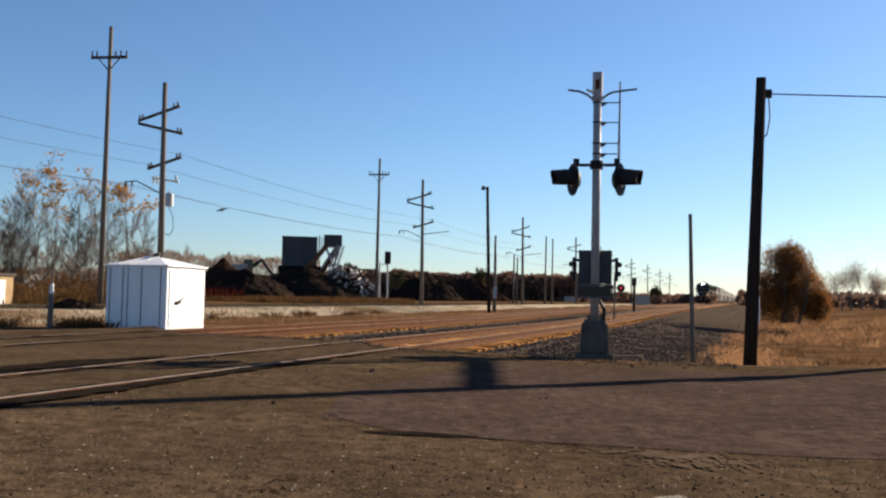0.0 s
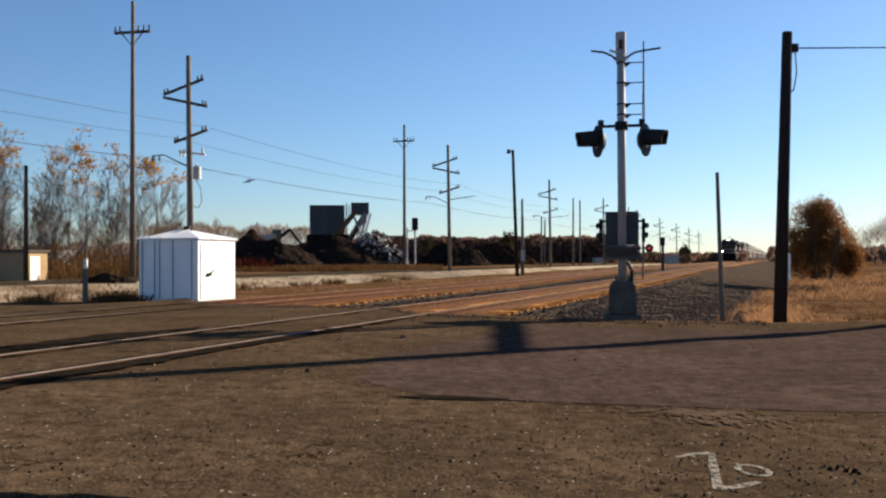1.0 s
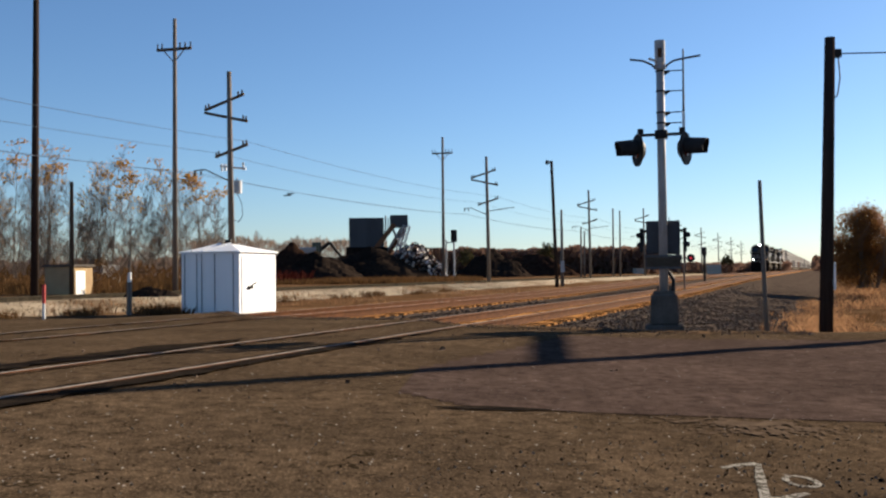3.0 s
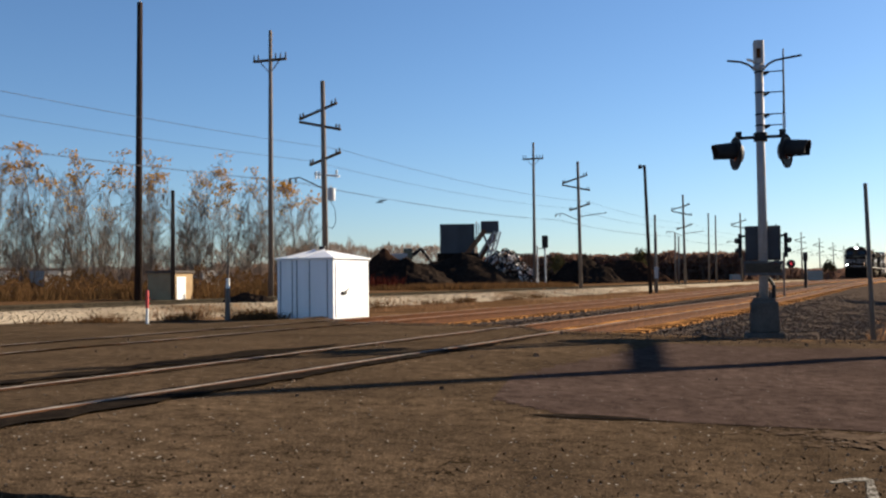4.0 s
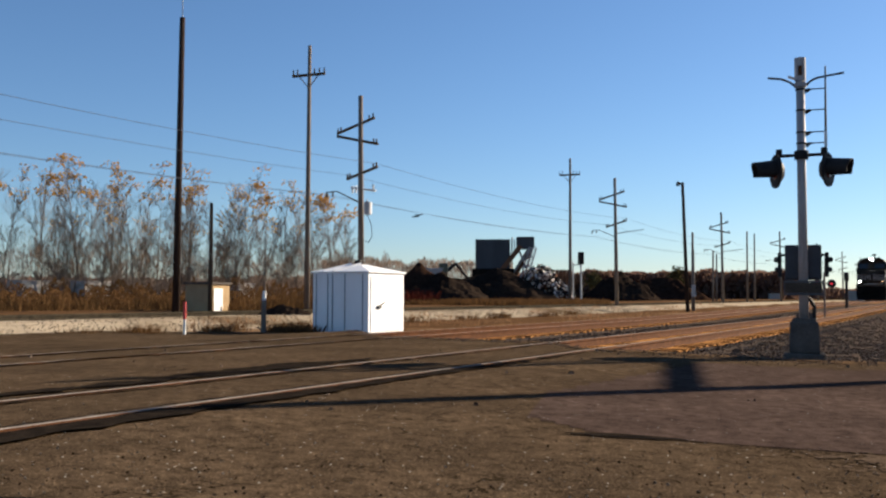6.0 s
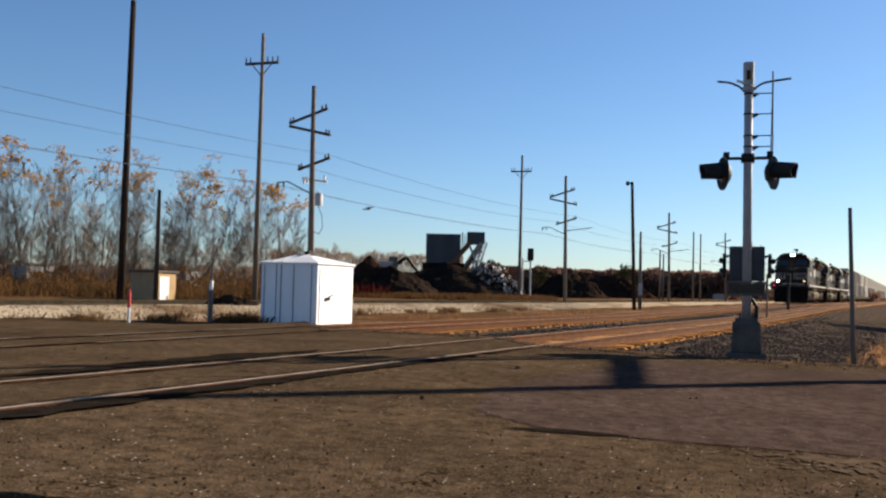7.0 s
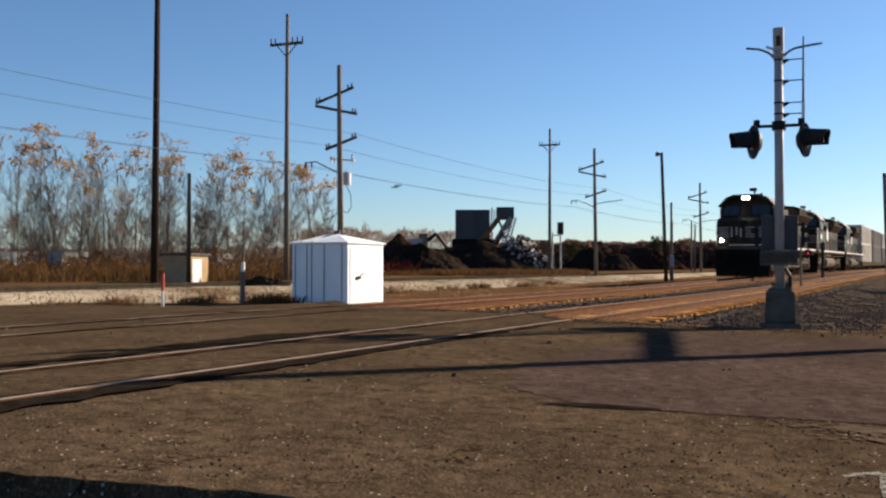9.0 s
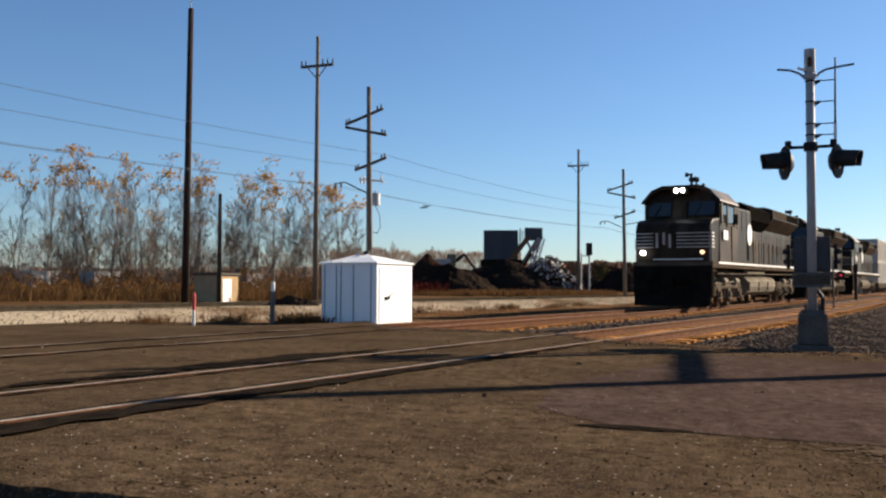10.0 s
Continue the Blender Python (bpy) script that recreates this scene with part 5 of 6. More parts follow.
patch("newer_asphalt", in_new, -0.9, 16, 6.7, 20, 0.12, 0.005, M_PATCH, "smoother dark purplish asphalt overlay")
strip("asphalt_joint", [(-0.62, 6.9), (-0.3, 6.92), (0.1, 6.95), (0.3, 6.97)], [0.02, 0.14, 0.16, 0.03], 0.009, M_TAR, "dark broken joint in the asphalt", 0.03)
strip("asphalt_joint", [(0.1, 6.95), (0.9, 6.86), (1.5, 6.75), (4, 6.7)], [0.03, 0.018, 0.006, 0.014], 0.008, M_TAR, "dark crack in the asphalt", 0.02)

# dark strip along the near rail: painted pole shadow together with broken asphalt
a0, a1, a2, a3, a4 = tr(2.6, -5.24), tr(5, -5.25), tr(7, -5.28), tr(10, -5.32), tr(13, -5.34)
strip("shadow_and_asphalt", [(a.x, a.y) for a in (a0, a1, a2, a3, a4)], [0.40, 0.28, 0.2, 0.13, 0.05], 0.02, M_TAR, "black strip of painted shadow and broken asphalt beside the rail", 0.14)
# this second strip is broken black asphalt alone
b0, b1, b2, b3 = tr(4.5, -7.37), tr(7.5, -7.42), tr(9.5, -7.42), tr(11, -7.34)
strip("shadow_and_asphalt", [(a.x, a.y) for a in (b0, b1, b2, b3)], [0.14, 0.4, 0.55, 0.1], 0.02, M_TAR, "black strip of painted shadow and broken asphalt beside the rail", 0.2)
for (x0, y0, x1, y1, w) in ((-12, 15.3, -4.2, 17.6, 0.1), (-12, 13.2, -6.4, 14.4, 0.14), (-14, 17.5, -5, 19.3, 0.12)):
    strip("asphalt_crack", [(x0, y0), ((x0 + x1) / 2, (y0 + y1) / 2 + 0.2), (x1, y1)], [w * 0.4, w, w * 0.3], 0.02, M_TAR, "dark sealed crack in the asphalt", 0.08)

# pale dust swept together on the overlay, and dirt where the asphalt ends at the stone
M_DUST = mat("pale_road_dust", (0.108, 0.078, 0.053), (0.066, 0.047, 0.032), 9, 0.95, bump=0.3, spread=0.1)


def in_dust(x, y):
    return math.hypot((x - 1.7 + 0.25 * (y - 6.5)) / 0.6, (y - 6.55) / 0.42) + 0.8 * noise.noise((x * 5, y * 5, 2)) + 1.1 * noise.noise((x * 19, y * 19, 8)) < 0.55


patch("road_dust", in_dust, 0.8, 2.7, 5.8, 7.3, 0.025, 0.009, M_DUST, "pale dust swept together on the asphalt")
M_DIRT = mat("brown_dirt", (0.135, 0.085, 0.045), (0.06, 0.041, 0.026), 5, 1.0, bump=0.7, fine=25)


def in_dirt(x, y):
    d = far_edge(x) - y
    return 0.02 < d < 0.25 + 0.9 * max(0.0, noise.noise((x * 0.8, y * 0.8, 3)) + 0.35 * noise.noise((x * 4, y * 4, 6)) + 0.1)


patch("road_dirt", in_dirt, -8.2, 4.5, 14.0, 25.8, 0.1, 0.012, M_DIRT, "brown dirt and fine stone over the broken road edge")

# painted marks close to the camera
strip("road_marking", [(1.12, 5.16), (1.22, 5.24), (1.345, 5.31)], [0.03, 0.05, 0.07], 0.004, M_MARK, "worn white painted survey mark", 0.02)
strip("road_marking", [(1.345, 5.3), (1.27, 4.95), (1.2, 4.62), (1.17, 4.46)], [0.04, 0.045, 0.05, 0.06], 0.0045, M_MARK, "worn white painted survey mark", 0.015)
strip("road_marking", [(1.17, 4.47), (1.3, 4.55), (1.41, 4.64)], [0.06, 0.05, 0.03], 0.004, M_MARK, "worn white painted survey mark", 0.015)
ring = [(1.46 + 0.075 * math.cos(a), 4.9 + 0.12 * math.sin(a)) for a in [6.283 * k / 16 for k in range(17)]]
strip("road_marking", ring, [0.035] * 17, 0.004, M_MARK, "worn white painted ring", 0.012)


def stones(name, spots, size, material, label, seed=1, category="gravel"):
    """Scattered small uneven stones."""
    r = random.Random(seed)
    verts, faces = [], []
    for x, y, z in spots:
        s = r.uniform(*size) if r.random() < 0.9 else size[1] * 1.5
        i = len(verts)
        a0 = r.uniform(0, 6.283)
        for k in range(5):
            a = a0 + 6.283 * k / 5
            q = s * r.uniform(0.7, 1.2)
            verts.append((x + math.cos(a) * q, y + math.sin(a) * q, z - 0.005))
        for k in range(4):
            a = a0 + 0.5 + 6.283 * k / 4
            q = s * r.uniform(0.35, 0.7)
            verts.append((x + math.cos(a) * q, y + math.sin(a) * q, z + s * r.uniform(0.5, 1.0)))
        faces.append((i + 5, i + 6, i + 7, i + 8))
        for k in range(5):
            faces.append((i + k, i + (k + 1) % 5, i + 5 + (k + 1) % 4))
            faces.append((i + k, i + 5 + (k + 1) % 4, i + 5 + k % 4))
    return tagged(raw(name, verts, faces, material), label, category, kind="stuff")


spots_d, spots_l = [], []
for _ in range(16000):
    x, y = r9.uniform(-7, 7), 4.0 + abs(r9.gauss(0, 1.3))
    dens = 0.22 + 0.78 * smooth01(-1.0, 1.6, x - 0.4 * (y - 5))
    if r9.random() > dens or y > 8.5:
        continue
    if r9.random() < 0.42:
        continue
    (spots_l if r9.random() < 0.5 else spots_d).append((x, y, road_z(x, y)))
stones("grit", spots_d, (0.003, 0.008), M_GRIT, "dark grit on the asphalt", 3)
stones("grit", spots_l, (0.003, 0.008), M_PEBBLE, "pale grit on the asphalt", 4)
spots = []
for _ in range(1800):
    x = r9.uniform(-8, 5)
    y = far_edge(x) - abs(r9.gauss(0, 0.55)) + 0.15
    spots.append((x, y, road_z(x, y) + 0.012))
stones("edge_stones", spots, (0.005, 0.017), M_STONE, "loose brown stones along the broken road edge", 15)
spots = [(r9.uniform(-9, 4), r9.uniform(7, 15)) for _ in range(40)]
stones("grit", [(x, y, road_z(x, y)) for x, y in spots], (0.008, 0.03), M_STONE, "loose dark stones on the crossing", 5)
spots = []
for _ in range(34000):
    u, v = 13 + abs(r9.gauss(0, 1)) * 17, r9.uniform(-4.85, 0.5)
    z = -0.2 if v < -4.5 else -0.24 - 0.1355 * (v + 4.0) if v > -4.0 else -0.22
    p = tr(u, v)
    if p.y < far_edge(p.x):
        continue
    spots.append((p.x, p.y, z + rise(u)))
stones("ballast_stones", spots[::4], (0.010, 0.026), M_PEBBLE, "pale crushed stone on the slope beside the track", 6)
stones("ballast_stones", [q for i, q in enumerate(spots) if i % 4], (0.010, 0.030), M_STONE, "brown crushed stone on the slope beside the track", 8)
spots = []
for _ in range(6500):
    u, v = 16 + abs(r9.gauss(0, 1)) * 18, -8.75 + r9.gauss(0, 0.5)
    p = tr(u, v)
    if p.y < far_edge(p.x):
        continue
    spots.append((p.x, p.y, -0.225 + rise(u)))
stones("ballast_stones", spots, (0.016, 0.04), M_STONE, "dark crushed stone between the tracks", 7)

spots = []
for _ in range(9000):
    u, v = r9.uniform(4, 75), r9.uniform(-25.2, -22.0)
    z = float(np.interp(v, [-25.2, -24.7, -23.9, -22.9, -22.0], [0.02, 0.0, -0.12, -0.24, -0.36]))
    p = tr(u, v)
    spots.append((p.x, p.y, z))
stones("gravel_stones", spots, (0.014, 0.036), M_GRAVEL, "pale loose stones on the gravel bank", 9)
spots = [(1.94 + r9.gauss(0, 0.05), 4.99 + r9.gauss(0, 0.05)) for _ in range(16)]
stones("debris", [(x, y, road_z(x, y)) for x, y in spots], (0.006, 0.018), M_TAR, "small clump of black debris on the asphalt", 10, "debris")

# ---- train ----
def ridge(bm, outline, y0, y1, front=None):
    """A body of the outline (x, z) along the train; front(x, z) gives where its front face stands."""
    a = [bm.verts.new((x, front(x, z) if front else y0, z)) for x, z in outline]
    b = [bm.verts.new((x, y1, z)) for x, z in outline]
    k = len(outline)
    for i in range(k):
        bm.faces.new((a[i], a[(i + 1) % k], b[(i + 1) % k], b[i]))
    bm.faces.new(a[::-1])
    bm.faces.new(b)


def mirrored(right):
    """An outline closed by its mirror image across the middle."""
    return right + [(-x, z) for x, z in right[::-1] if x > 0]


def bogie_of(t, yc):
    bm = BM()
    for s in (-1, 1):
        for a, b in (((yc - 2.45, 0.55), (yc - 2.2, 0.82)), ((yc - 2.2, 0.82), (yc + 2.2, 0.82)), ((yc + 2.2, 0.82), (yc + 2.45, 0.55))):
            rod(bm, (s * 1.16, a[0], a[1]), (s * 1.16, b[0], b[1]), 0.13, 0.13, 8)
        box(bm, s * 1.16 - 0.07, s * 1.16 + 0.07, yc - 2.3, yc + 2.3, 0.72, 0.98)
    frame_part = part("bogie_frame", bm, M_TRUCK, t, "dusty grey bogie side frames")
    for s in (-1, 1):
        for dy in (-1.75, 0, 1.75):
            bm = BM()
            box(bm, s * 1.16 - 0.13, s * 1.16 + 0.13, yc + dy - 0.22, yc + dy + 0.22, 0.34, 0.74)
            rod(bm, (s * 1.26, yc + dy, 0.52), (s * 1.36, yc + dy, 0.52), 0.15, 0.12, 12)
            part("axle_box", bm, M_TRUCK, frame_part, bevel=0.0)
            bm = BM()
            rod(bm, (s * 0.7, yc + dy, 0.5), (s * 0.84, yc + dy, 0.5), 0.5, 0.5, 24)
            part("wheel", bm, M_UNDER, frame_part)
        for dy in (-0.95, -0.75, 0.75, 0.95):
            bm = BM()
            for k in range(4):
                rod(bm, (s * 1.2, yc + dy, 0.40 + 0.1 * k), (s * 1.2, yc + dy, 0.45 + 0.1 * k), 0.10, 0.10, 8)
            part("spring", bm, M_UNDER, frame_part)
        bm = BM()
        rod(bm, (s * 1.3, yc - 1.3, 1.02), (s * 1.3, yc - 0.75, 1.02), 0.13, 0.13, 12)
        rod(bm, (s * 1.3, yc + 0.75, 1.02), (s * 1.3, yc + 1.3, 1.02), 0.13, 0.13, 12)
        rod(bm, (s * 1.3, yc - 2.0, 0.9), (s * 1.3, yc + 1.9, 1.06), 0.03, 0.03, 6)
        part("brake_cylinder", bm, M_TANK, frame_part)


def locomotive(label):
    t = thing("locomotive", label, "locomotive", group="locomotives")
    # front at y = 0, the rest behind it; rail top at z = 0
    bm = BM()
    prism(bm, [(0.9, 1.6), (0.35, 1.72), (0.28, 2.95), (0.42, 3.2), (0.75, 3.36), (1.7, 3.44), (1.7, 1.6)], -1.5, 1.5)
    part("nose", bm, M_LOCO, t, bevel=0.07)
    # cab: a broad face under a brow with sloping corners
    bm = BM()
    ridge(bm, mirrored([(0.0, 4.62), (0.72, 4.62), (1.12, 4.46), (1.44, 4.12), (1.5, 3.9), (1.55, 1.7)])[::-1], 1.6, 4.5, lambda x, z: 1.55 + max(0, z - 3.4) * 0.3)
    cab = part("cab", bm, M_LOCO, t)
    bm = BM()
    ridge(bm, [(-1.62, 4.06), (-1.58, 4.14), (-1.18, 4.56), (-0.74, 4.73), (0.74, 4.73), (1.18, 4.56), (1.58, 4.14), (1.62, 4.06), (1.5, 4.06), (1.1, 4.44), (0.7, 4.6), (-0.7, 4.6), (-1.1, 4.44), (-1.5, 4.06)], 1.42, 4.7)
    part("cab_roof", bm, M_LOCO, t)
    for x0, x1 in ((-1.34, -0.42), (0.3, 1.34)):
        bm = BM()
        m = pose(0, 1.54, 3.4, -16.7)
        box(bm, x0, x1, -0.02, 0.03, 0.16, 0.72, m)
        part("windscreen", bm, M_GLASS, cab)
        bm = BM()
        rod(bm, m @ Vector((x0 + 0.25, -0.05, 0.12)), m @ Vector((x0 + 0.5, -0.05, 0.6)), 0.015, 0.015, 5)
        part("wiper", bm, M_BLACK, cab)
    bm = BM()
    box(bm, -0.34, 0.22, -0.05, 0.03, -0.1, 0.75, pose(0, 1.54, 3.4, -16.7))
    part("front_door_post", bm, M_LOCO, cab)
    for s in (-1, 1):
        for y0, y1 in ((2.0, 2.75), (3.0, 4.0)):
            bm = BM()
            box(bm, s * 1.53 - 0.03, s * 1.53 + 0.02, y0, y1, 3.3, 3.95)
            part("side_window", bm, M_GLASS, cab)
        for y0 in (1.82, 2.8, 4.08):
            bm = BM()
            box(bm, s * 1.56 - 0.025, s * 1.56 + 0.02, y0, y0 + 0.13, 3.2, 4.05)
            part("window_post", bm, M_TANK, cab, "dusty grey window post")
        bm = BM()
        box(bm, s * 1.55 - 0.015, s * 1.55 + 0.012, 3.62, 3.67, 1.8, 3.2)
        part("door_seam", bm, M_GRILLE, cab)
        bm = BM()
        rod(bm, (s * 1.56, 3.45, 3.3), (s * 1.85, 3.4, 3.3), 0.015, 0.015, 5)
        box(bm, s * 1.76 - 0.1, s * 1.76 + 0.1, 3.38, 3.41, 3.25, 3.65)
        part("wing_mirror", bm, M_BLACK, cab)
        bm = BM()
        rod(bm, (s * 1.47, 0.28, 1.76), (s * 1.47, 0.2, 2.5), 0.02, 0.02, 6)
        rod(bm, (s * 1.47, 0.2, 2.5), (s * 1.47, 0.4, 2.9), 0.02, 0.02, 6)
        part("grab_rail", bm, M_SHADESTRIPE, t)
    bm = BM()
    box(bm, -0.34, 0.34, 1.34, 1.62, 4.36, 4.66)
    part("headlight_box", bm, M_LOCO, t, bevel=0.03)
    # frame and walkway
    bm = BM()
    box(bm, -1.58, 1.58, 0.25, 21.6, 1.52, 1.76)
    part("walkway_frame", bm, M_UNDER, t, bevel=0.02)
    for s in (-1, 1):
        bm = BM()
        box(bm, s * 1.585 - 0.012, s * 1.585 + 0.012, 1.2, 20.8, 1.68, 1.755)
        part("walkway_stripe", bm, M_STRIPE, t, "white stripe along the walkway edge")
    # cabinet behind the cab, then the narrow hood with its overhanging grilles
    bm = BM()
    box(bm, -1.5, 1.5, 4.52, 7.6, 1.78, 4.02)
    cabinet_body = part("equipment_cabinet", bm, M_LOCO, t, "brown-black cabinet behind the cab", bevel=0.04)
    for s in (-1, 1):
        for y0, y1 in ((4.75, 5.6), (5.7, 6.55), (6.65, 7.45)):
            bm = BM()
            box(bm, s * 1.505 - 0.012, s * 1.505 + 0.012, y0, y1, 3.15, 3.95)
            part("louvre_panel", bm, M_LOCO, cabinet_body)
        bm = BM()
        box(bm, s * 1.505 - 0.012, s * 1.505 + 0.012, 6.75, 7.15, 1.9, 2.7)
        part("battery_hatch", bm, M_GRILLE, cabinet_body, "dark recessed hatch")
    bm = BM()
    ridge(bm, mirrored([(0.72, 4.4), (0.98, 4.15), (0.98, 1.76)])[::-1], 7.6, 20.9)
    part("long_hood", bm, M_LOCO, t)
    bm = BM()
    ridge(bm, mirrored([(1.05, 4.44), (1.34, 4.25), (1.38, 3.72), (0.99, 3.32)])[::-1], 7.7, 12.7)
    hatch = part("brake_hatch", bm, M_GRILLE, t, "near-black overhanging brake grille")
    for s in (-1, 1):
        for k in range(10):
            bm = BM()
            box(bm, s * 1.375 - 0.02, s * 1.375 + 0.02, 7.9 + 0.48 * k, 8.28 + 0.48 * k, 3.8, 4.2)
            part("grille", bm, M_GRILLE, hatch)
    bm = BM()
    ridge(bm, mirrored([(1.1, 4.55), (1.5, 4.42), (1.5, 4.0), (0.99, 3.45)])[::-1], 12.9, 20.3)
    wing = part("radiator_wing", bm, M_LOCO, t)
    for s in (-1, 1):
        for k in range(8):
            bm = BM()
            box(bm, s * 1.5 - 0.02, s * 1.5 + 0.02, 13.1 + 0.88 * k, 13.9 + 0.88 * k, 4.05, 4.38)
            # First four panels take a paler material, painting in the sun-lit stretch.
            part("radiator_grille", bm, M_UNDER if k < 4 else M_GRILLE, wing)
        for k in range(19):
            y = 7.9 + k * 0.66
            bm = BM()
            box(bm, s * 0.985 - 0.03, s * 0.985 + 0.03, y, y + 0.57, 1.9, 3.25)
            door = part("hood_door", bm, M_LOCO, t)
            bm = BM()
            box(bm, s * 1.015 - 0.015, s * 1.015 + 0.015, y + 0.44, y + 0.5, 2.4, 2.75)
            part("latch", bm, M_TRUCK, door)
        bm = BM()
        rod(bm, (s * 1.5, 7.2, 3.0), (s * 1.54, 7.2, 3.0), 0.46, 0.46, 24)
        part("side_emblem", bm, M_STRIPE, t, "plain pale round emblem")
    bm = BM()
    box(bm, -0.4, 0.4, 10.0, 11.2, 4.4, 4.62)
    box(bm, -0.6, 0.6, 14.5, 16.2, 4.5, 4.66)
    box(bm, -0.6, 0.6, 17.5, 19.2, 4.5, 4.66)
    part("roof_fan", bm, M_GRILLE, t, bevel=0.02)
    # pilot and plough
    bm = BM()
    box(bm, -1.55, 1.55, 0.2, 0.5, 0.45, 1.6)
    part("pilot", bm, M_GRILLE, t, bevel=0.03)
    bm = BM()
    for s in (-1, 1):
        vs = [bm.verts.new(p) for p in ((0, -0.35, 0.1), (s * 1.5, 0.1, 0.1), (s * 1.5, 0.2, 0.85), (0, 0.02, 0.85), (0, 0.1, 0.1), (s * 1.5, 0.35, 0.1), (s * 1.5, 0.4, 0.85), (0, 0.3, 0.85))]
        for f in ((0, 1, 2, 3), (4, 7, 6, 5), (0, 4, 5, 1), (3, 2, 6, 7), (1, 5, 6, 2)):
            bm.faces.new([vs[i] for i in f])
    part("plough", bm, M_GRILLE, t)
    bm = BM()
    box(bm, -0.16, 0.16, -0.5, 0.3, 0.85, 1.12)
    box(bm, -0.24, 0.24, -0.62, -0.42, 0.8, 1.16)
    part("coupler", bm, M_GRILLE, t, bevel=0.03)
    for x in (-0.9, -0.6, 0.6, 0.9):
        bm = BM()
        pts = [(x, 0.2, 1.3), (x * 0.95, -0.1, 1.0), (x * 0.9, -0.15, 0.7), (x * 0.85, 0.05, 0.5)]
        for a, b in zip(pts, pts[1:]):
            rod(bm, a, b, 0.03, 0.03, 6)
        part("brake_hose", bm, M_GRILLE, t)
    bm = BM()
    box(bm, -0.75, 1.2, 0.14, 0.24, 1.82, 1.86)
    part("footboard_edge", bm, M_STRIPE, t, "white footboard edge")
    # lamps
    for x in (-0.13, 0.13):
        bm = BM()
        rod(bm, (x, 1.3, 4.52), (x, 1.5, 4.52), 0.08, 0.075, 14)
        part("headlight", bm, M_LAMP, t, "lit white headlight")
    for x in (-1.0, 1.0):
        bm = BM()
        rod(bm, (x * 1.18, 0.2, 2.1), (x * 1.18, 0.4, 2.1), 0.075, 0.075, 14)
        part("ditch_light", bm, M_LAMP if x < 0 else M_LAMPDIM, t, "lit white ditch light" if x < 0 else "dim amber ditch light")
    # stripes on the nose, with a plain emblem of bars; the front's shade is in their grey
    for z in (2.30, 2.43, 2.56, 2.69, 2.82):
        for x0, x1 in ((-1.47, -0.78), (0.16, 1.47)):
            bm = BM()
            box(bm, x0, x1, 0.27, 0.36, z - 0.024, z + 0.024)
            part("nose_stripe", bm, M_SHADESTRIPE, t)
        for s in (-1, 1):
            bm = BM()
            box(bm, s * 1.505 - 0.012, s * 1.505 + 0.012, 0.5, 0.8, z - 0.03, z + 0.03)
            part("nose_stripe", bm, M_STRIPE, t)
    for x, dz in ((-0.62, 0), (-0.34, 0.12), (-0.1, -0.06)):
        bm = BM()
        box(bm, -0.05, 0.05, 0.27, 0.35, 2.28 + max(0, dz), 2.85 + min(0, dz), pose(x, 0, 0))
        part("nose_emblem", bm, M_SHADESTRIPE, t, "plain grey emblem bar")
    bm = BM()
    box(bm, 1.56, 1.6, 2.0, 2.75, 2.62, 2.98)
    part("cab_number_panel", bm, M_STRIPE, t, "plain pale panel")
    # fuel tank, air pipes and bogies
    bm = BM()
    ridge(bm, mirrored([(0.9, 1.26), (1.25, 1.2), (1.45, 1.0), (1.48, 0.78), (1.38, 0.55), (1.1, 0.40)])[::-1], 7.3, 13.6)
    tank = part("fuel_tank", bm, M_TANK, t, "dusty grey rounded fuel tank", smooth=False)
    for s in (-1, 1):
        for y0 in (7.25, 9.4, 11.5, 13.5):
            bm = BM()
            box(bm, s * 1.47 - 0.02, s * 1.47 + 0.03, y0, y0 + 0.1, 0.6, 1.0)
            part("tank_strap", bm, M_UNDER, tank)
        bm = BM()
        rod(bm, (s * 1.35, 7.2, 1.4), (s * 1.35, 11.0, 1.4), 0.09, 0.09, 10)
        part("air_reservoir", bm, M_TANK, t, "grey air reservoir tube")
        bm = BM()
        rod(bm, (s * 1.5, 1.2, 1.3), (s * 1.5, 20.4, 1.36), 0.025, 0.025, 6)
        part("air_pipe", bm, M_TRUCK, t)
    for yc in (4.3, 17.4):
        bogie_of(t, yc)
    # handrails, steps, horn
    for s in (-1, 1):
        bm = BM()
        for i in range(12):
            y = 8.0 + i * 1.12
            rod(bm, (s * 1.55, y, 1.76), (s * 1.55, y, 2.75), 0.018, 0.018, 5)
        rod(bm, (s * 1.55, 7.7, 2.75), (s * 1.55, 20.3, 2.75), 0.018, 0.018, 5)
        part("handrail", bm, M_TRUCK, t)
        bm = BM()
        for z in (0.5, 0.8, 1.1, 1.4):
            box(bm, s * 1.25, s * 1.55, 0.5, 0.95, z, z + 0.04)
        box(bm, s * 1.53, s * 1.56, 0.46, 0.5, 0.45, 1.6)
        part("steps", bm, M_UNDER, t)
    bm = BM()
    rod(bm, (0.2, 3.2, 4.7), (0.2, 3.2, 5.14), 0.045, 0.045, 6)
    rod(bm, (0.32, 3.2, 5.05), (-0.08, 3.2, 5.12), 0.07, 0.1, 8)
    rod(bm, (0.2, 3.2, 5.08), (0.22, 3.2, 5.2), 0.12, 0.1, 8)
    part("horn", bm, M_BLACK, t)
    bm = BM()
    rod(bm, (0.75, 2.2, 4.66), (0.75, 2.2, 4.82), 0.1, 0.07, 8)
    part("antenna", bm, M_BLACK, t)
    for o in t.children_recursive:
        o.data.transform(Matrix.Diagonal((1.04, 1.0, 1.085, 1)))
    return t


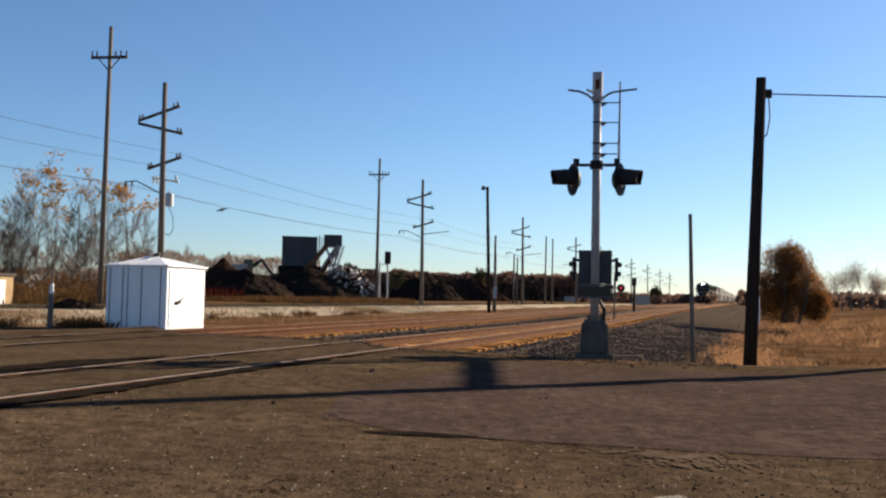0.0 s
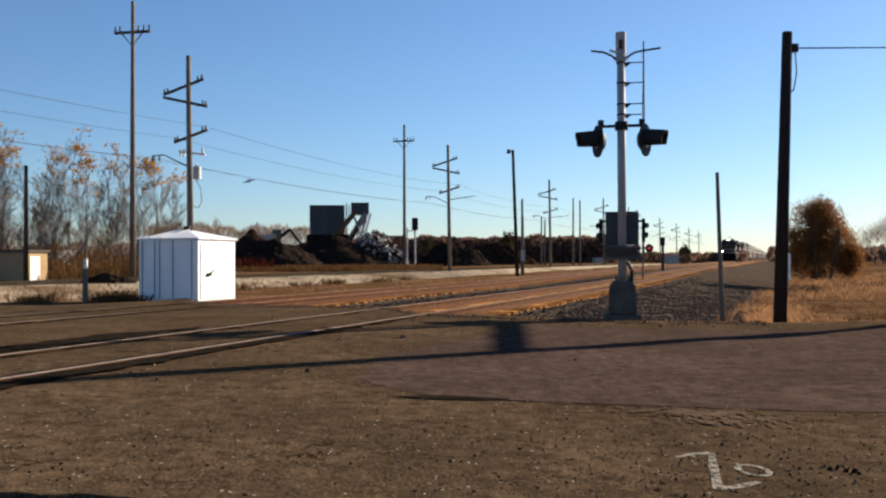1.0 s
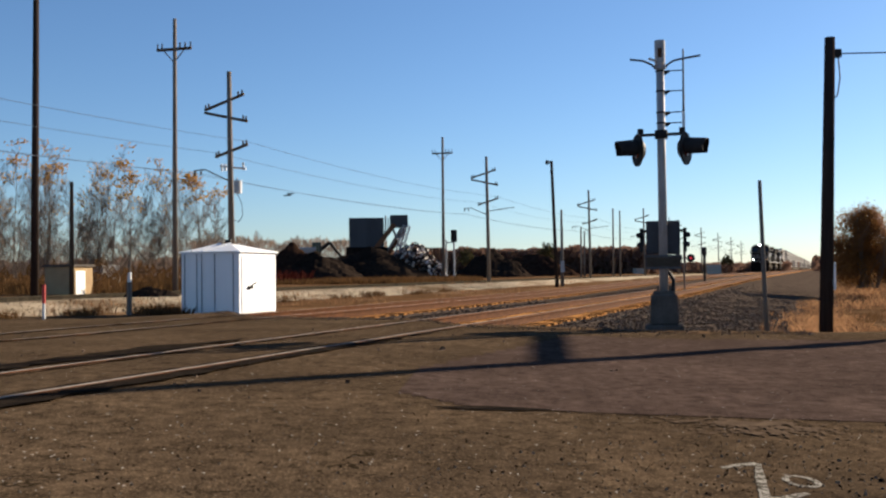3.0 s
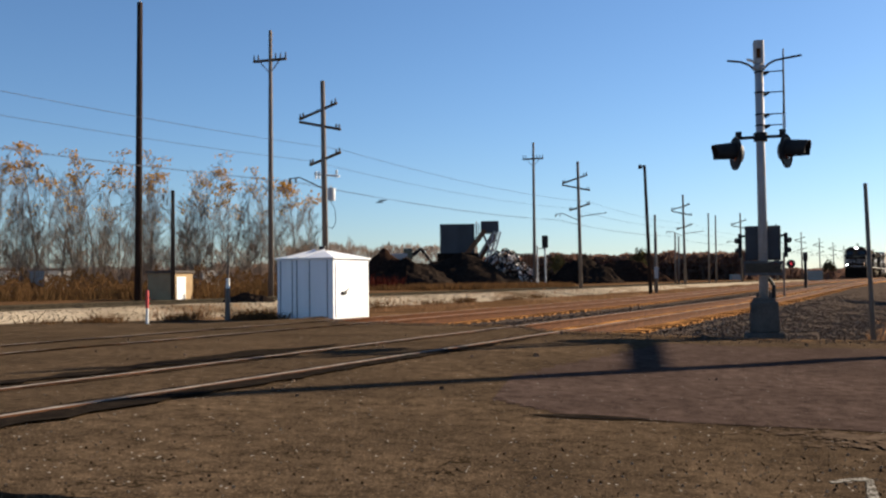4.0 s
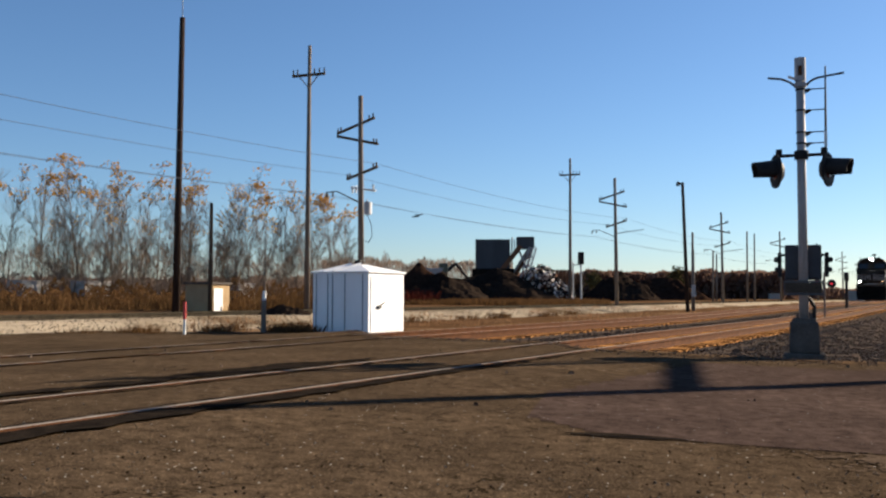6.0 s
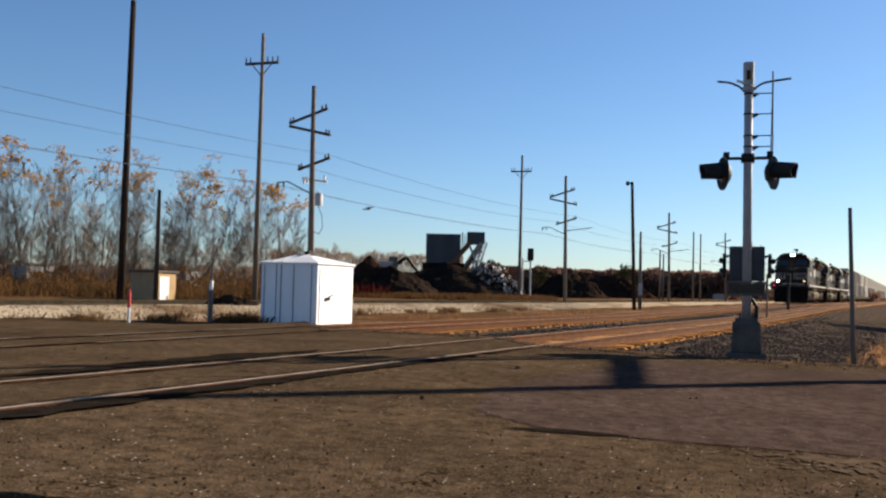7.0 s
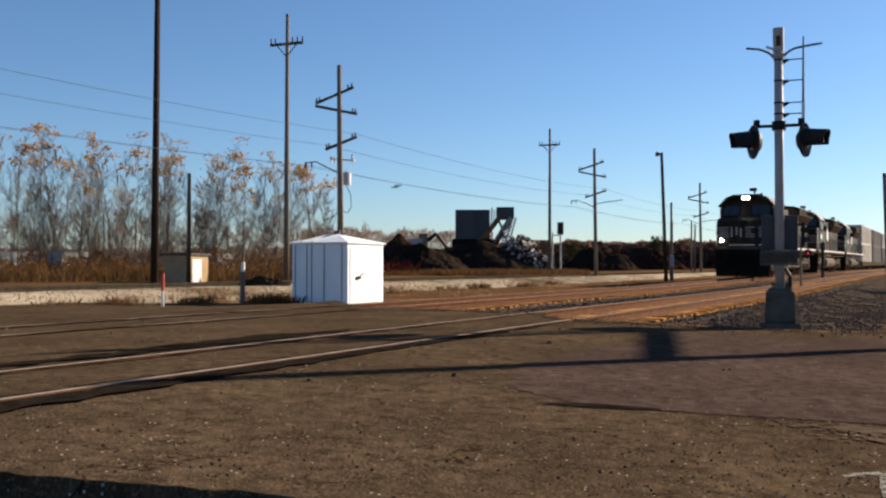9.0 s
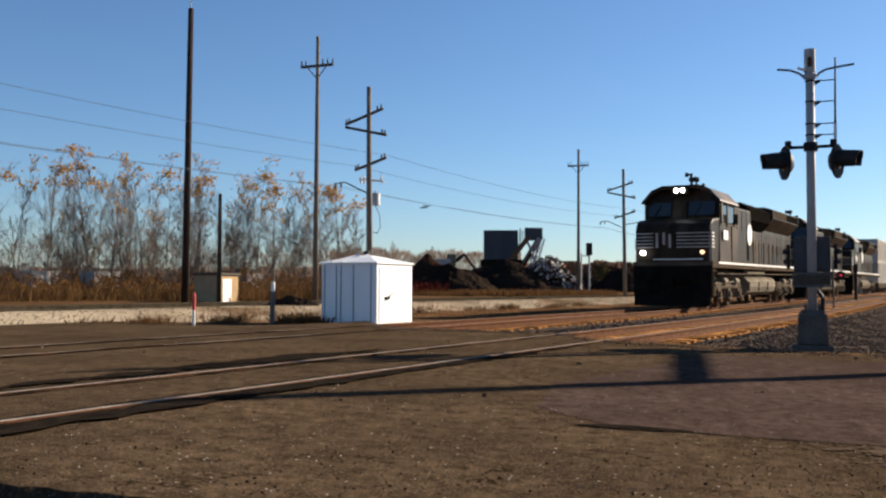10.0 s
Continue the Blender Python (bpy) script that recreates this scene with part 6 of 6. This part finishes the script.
def well_car(material, label, second=None):
    t = thing("container_car", label, "freight car", group="container cars")
    bm = BM()
    box(bm, -1.4, 1.4, 0.3, 18.6, 0.55, 1.05)
    box(bm, -1.2, 1.2, 0.0, 1.0, 0.9, 1.2)
    box(bm, -1.2, 1.2, 17.9, 18.9, 0.9, 1.2)
    part("well_frame", bm, M_UNDER, t, bevel=0.03)
    for y in (0.6, 2.2, 16.7, 18.3):
        for s in (-1, 1):
            bm = BM()
            rod(bm, (s * 0.68, y, 0.45), (s * 0.82, y, 0.45), 0.45, 0.45, 18)
            part("wheel", bm, M_UNDER, t)
    for z0, z1, mt in ((0.7, 3.3, material), (3.32, 5.6, second)):
        if mt is None:
            continue
        bm = BM()
        box(bm, -1.22, 1.22, 1.6, 17.3, z0, z1)
        for s in (-1, 1):
            for i in range(26):
                y = 1.8 + i * 0.6
                box(bm, s * 1.22 - 0.025, s * 1.22 + 0.025, y, y + 0.3, z0 + 0.12, z1 - 0.12)
        part("container", bm, mt, t)
    return t


SPEED_ROWS = [(0.0, 248.0), (2.0, 206.5), (3.5, 175.5), (5.2, 139.2), (6.5, 111.6), (8.0, 79.4), (9.0, 58.8), (10.0, 37.9)]
TRAIN = [(0.0, locomotive("black diesel locomotive with white nose stripes and lit headlights"))]
for k in (1, 2):
    unit = copy_thing(TRAIN[0][1], Matrix())
    unit["label"] = "black trailing diesel locomotive with unlit lamps"
    for o in unit.children:
        if o.name.startswith(("headlight", "ditch_light")):
            o.data = o.data.copy()
            o.data.materials[0] = M_GLASS
            o["label"] = "unlit lamp"
    TRAIN.append((22.3 * k, unit))
cars = [well_car(M_BOXWHITE, "container car with stacked pale grey-white containers", M_BOXWHITE), well_car(M_BOXGREY, "container car with stacked grey containers", M_BOXWHITE),
        well_car(M_BOXGREY, "container car with stacked grey containers, both dark", M_BOXGREY), well_car(M_BOXBROWN, "container car with brown and white containers", M_BOXWHITE)]
order = [0, 2, 1, 0, 1, 1, 0, 1, 3, 1, 1, 0, 1, 1, 2, 1, 1, 0, 1, 1, 1, 3, 1, 1, 1]
made = set()
for i, k in enumerate(order):
    if k in made:
        c = copy_thing(cars[k], Matrix())
    else:
        c = cars[k]
        made.add(k)
    TRAIN.append((67.2 + 19.3 * i, c))


def motions():
    for off, ob in TRAIN:
        walk(ob, [(t, pose(*tr(u + off, V_FAR, rise(u + off)), math.degrees(math.atan((rise(u + off + 19) - rise(u + off)) / 19)), 0, -TRACK)) for t, u in SPEED_ROWS])


motions()
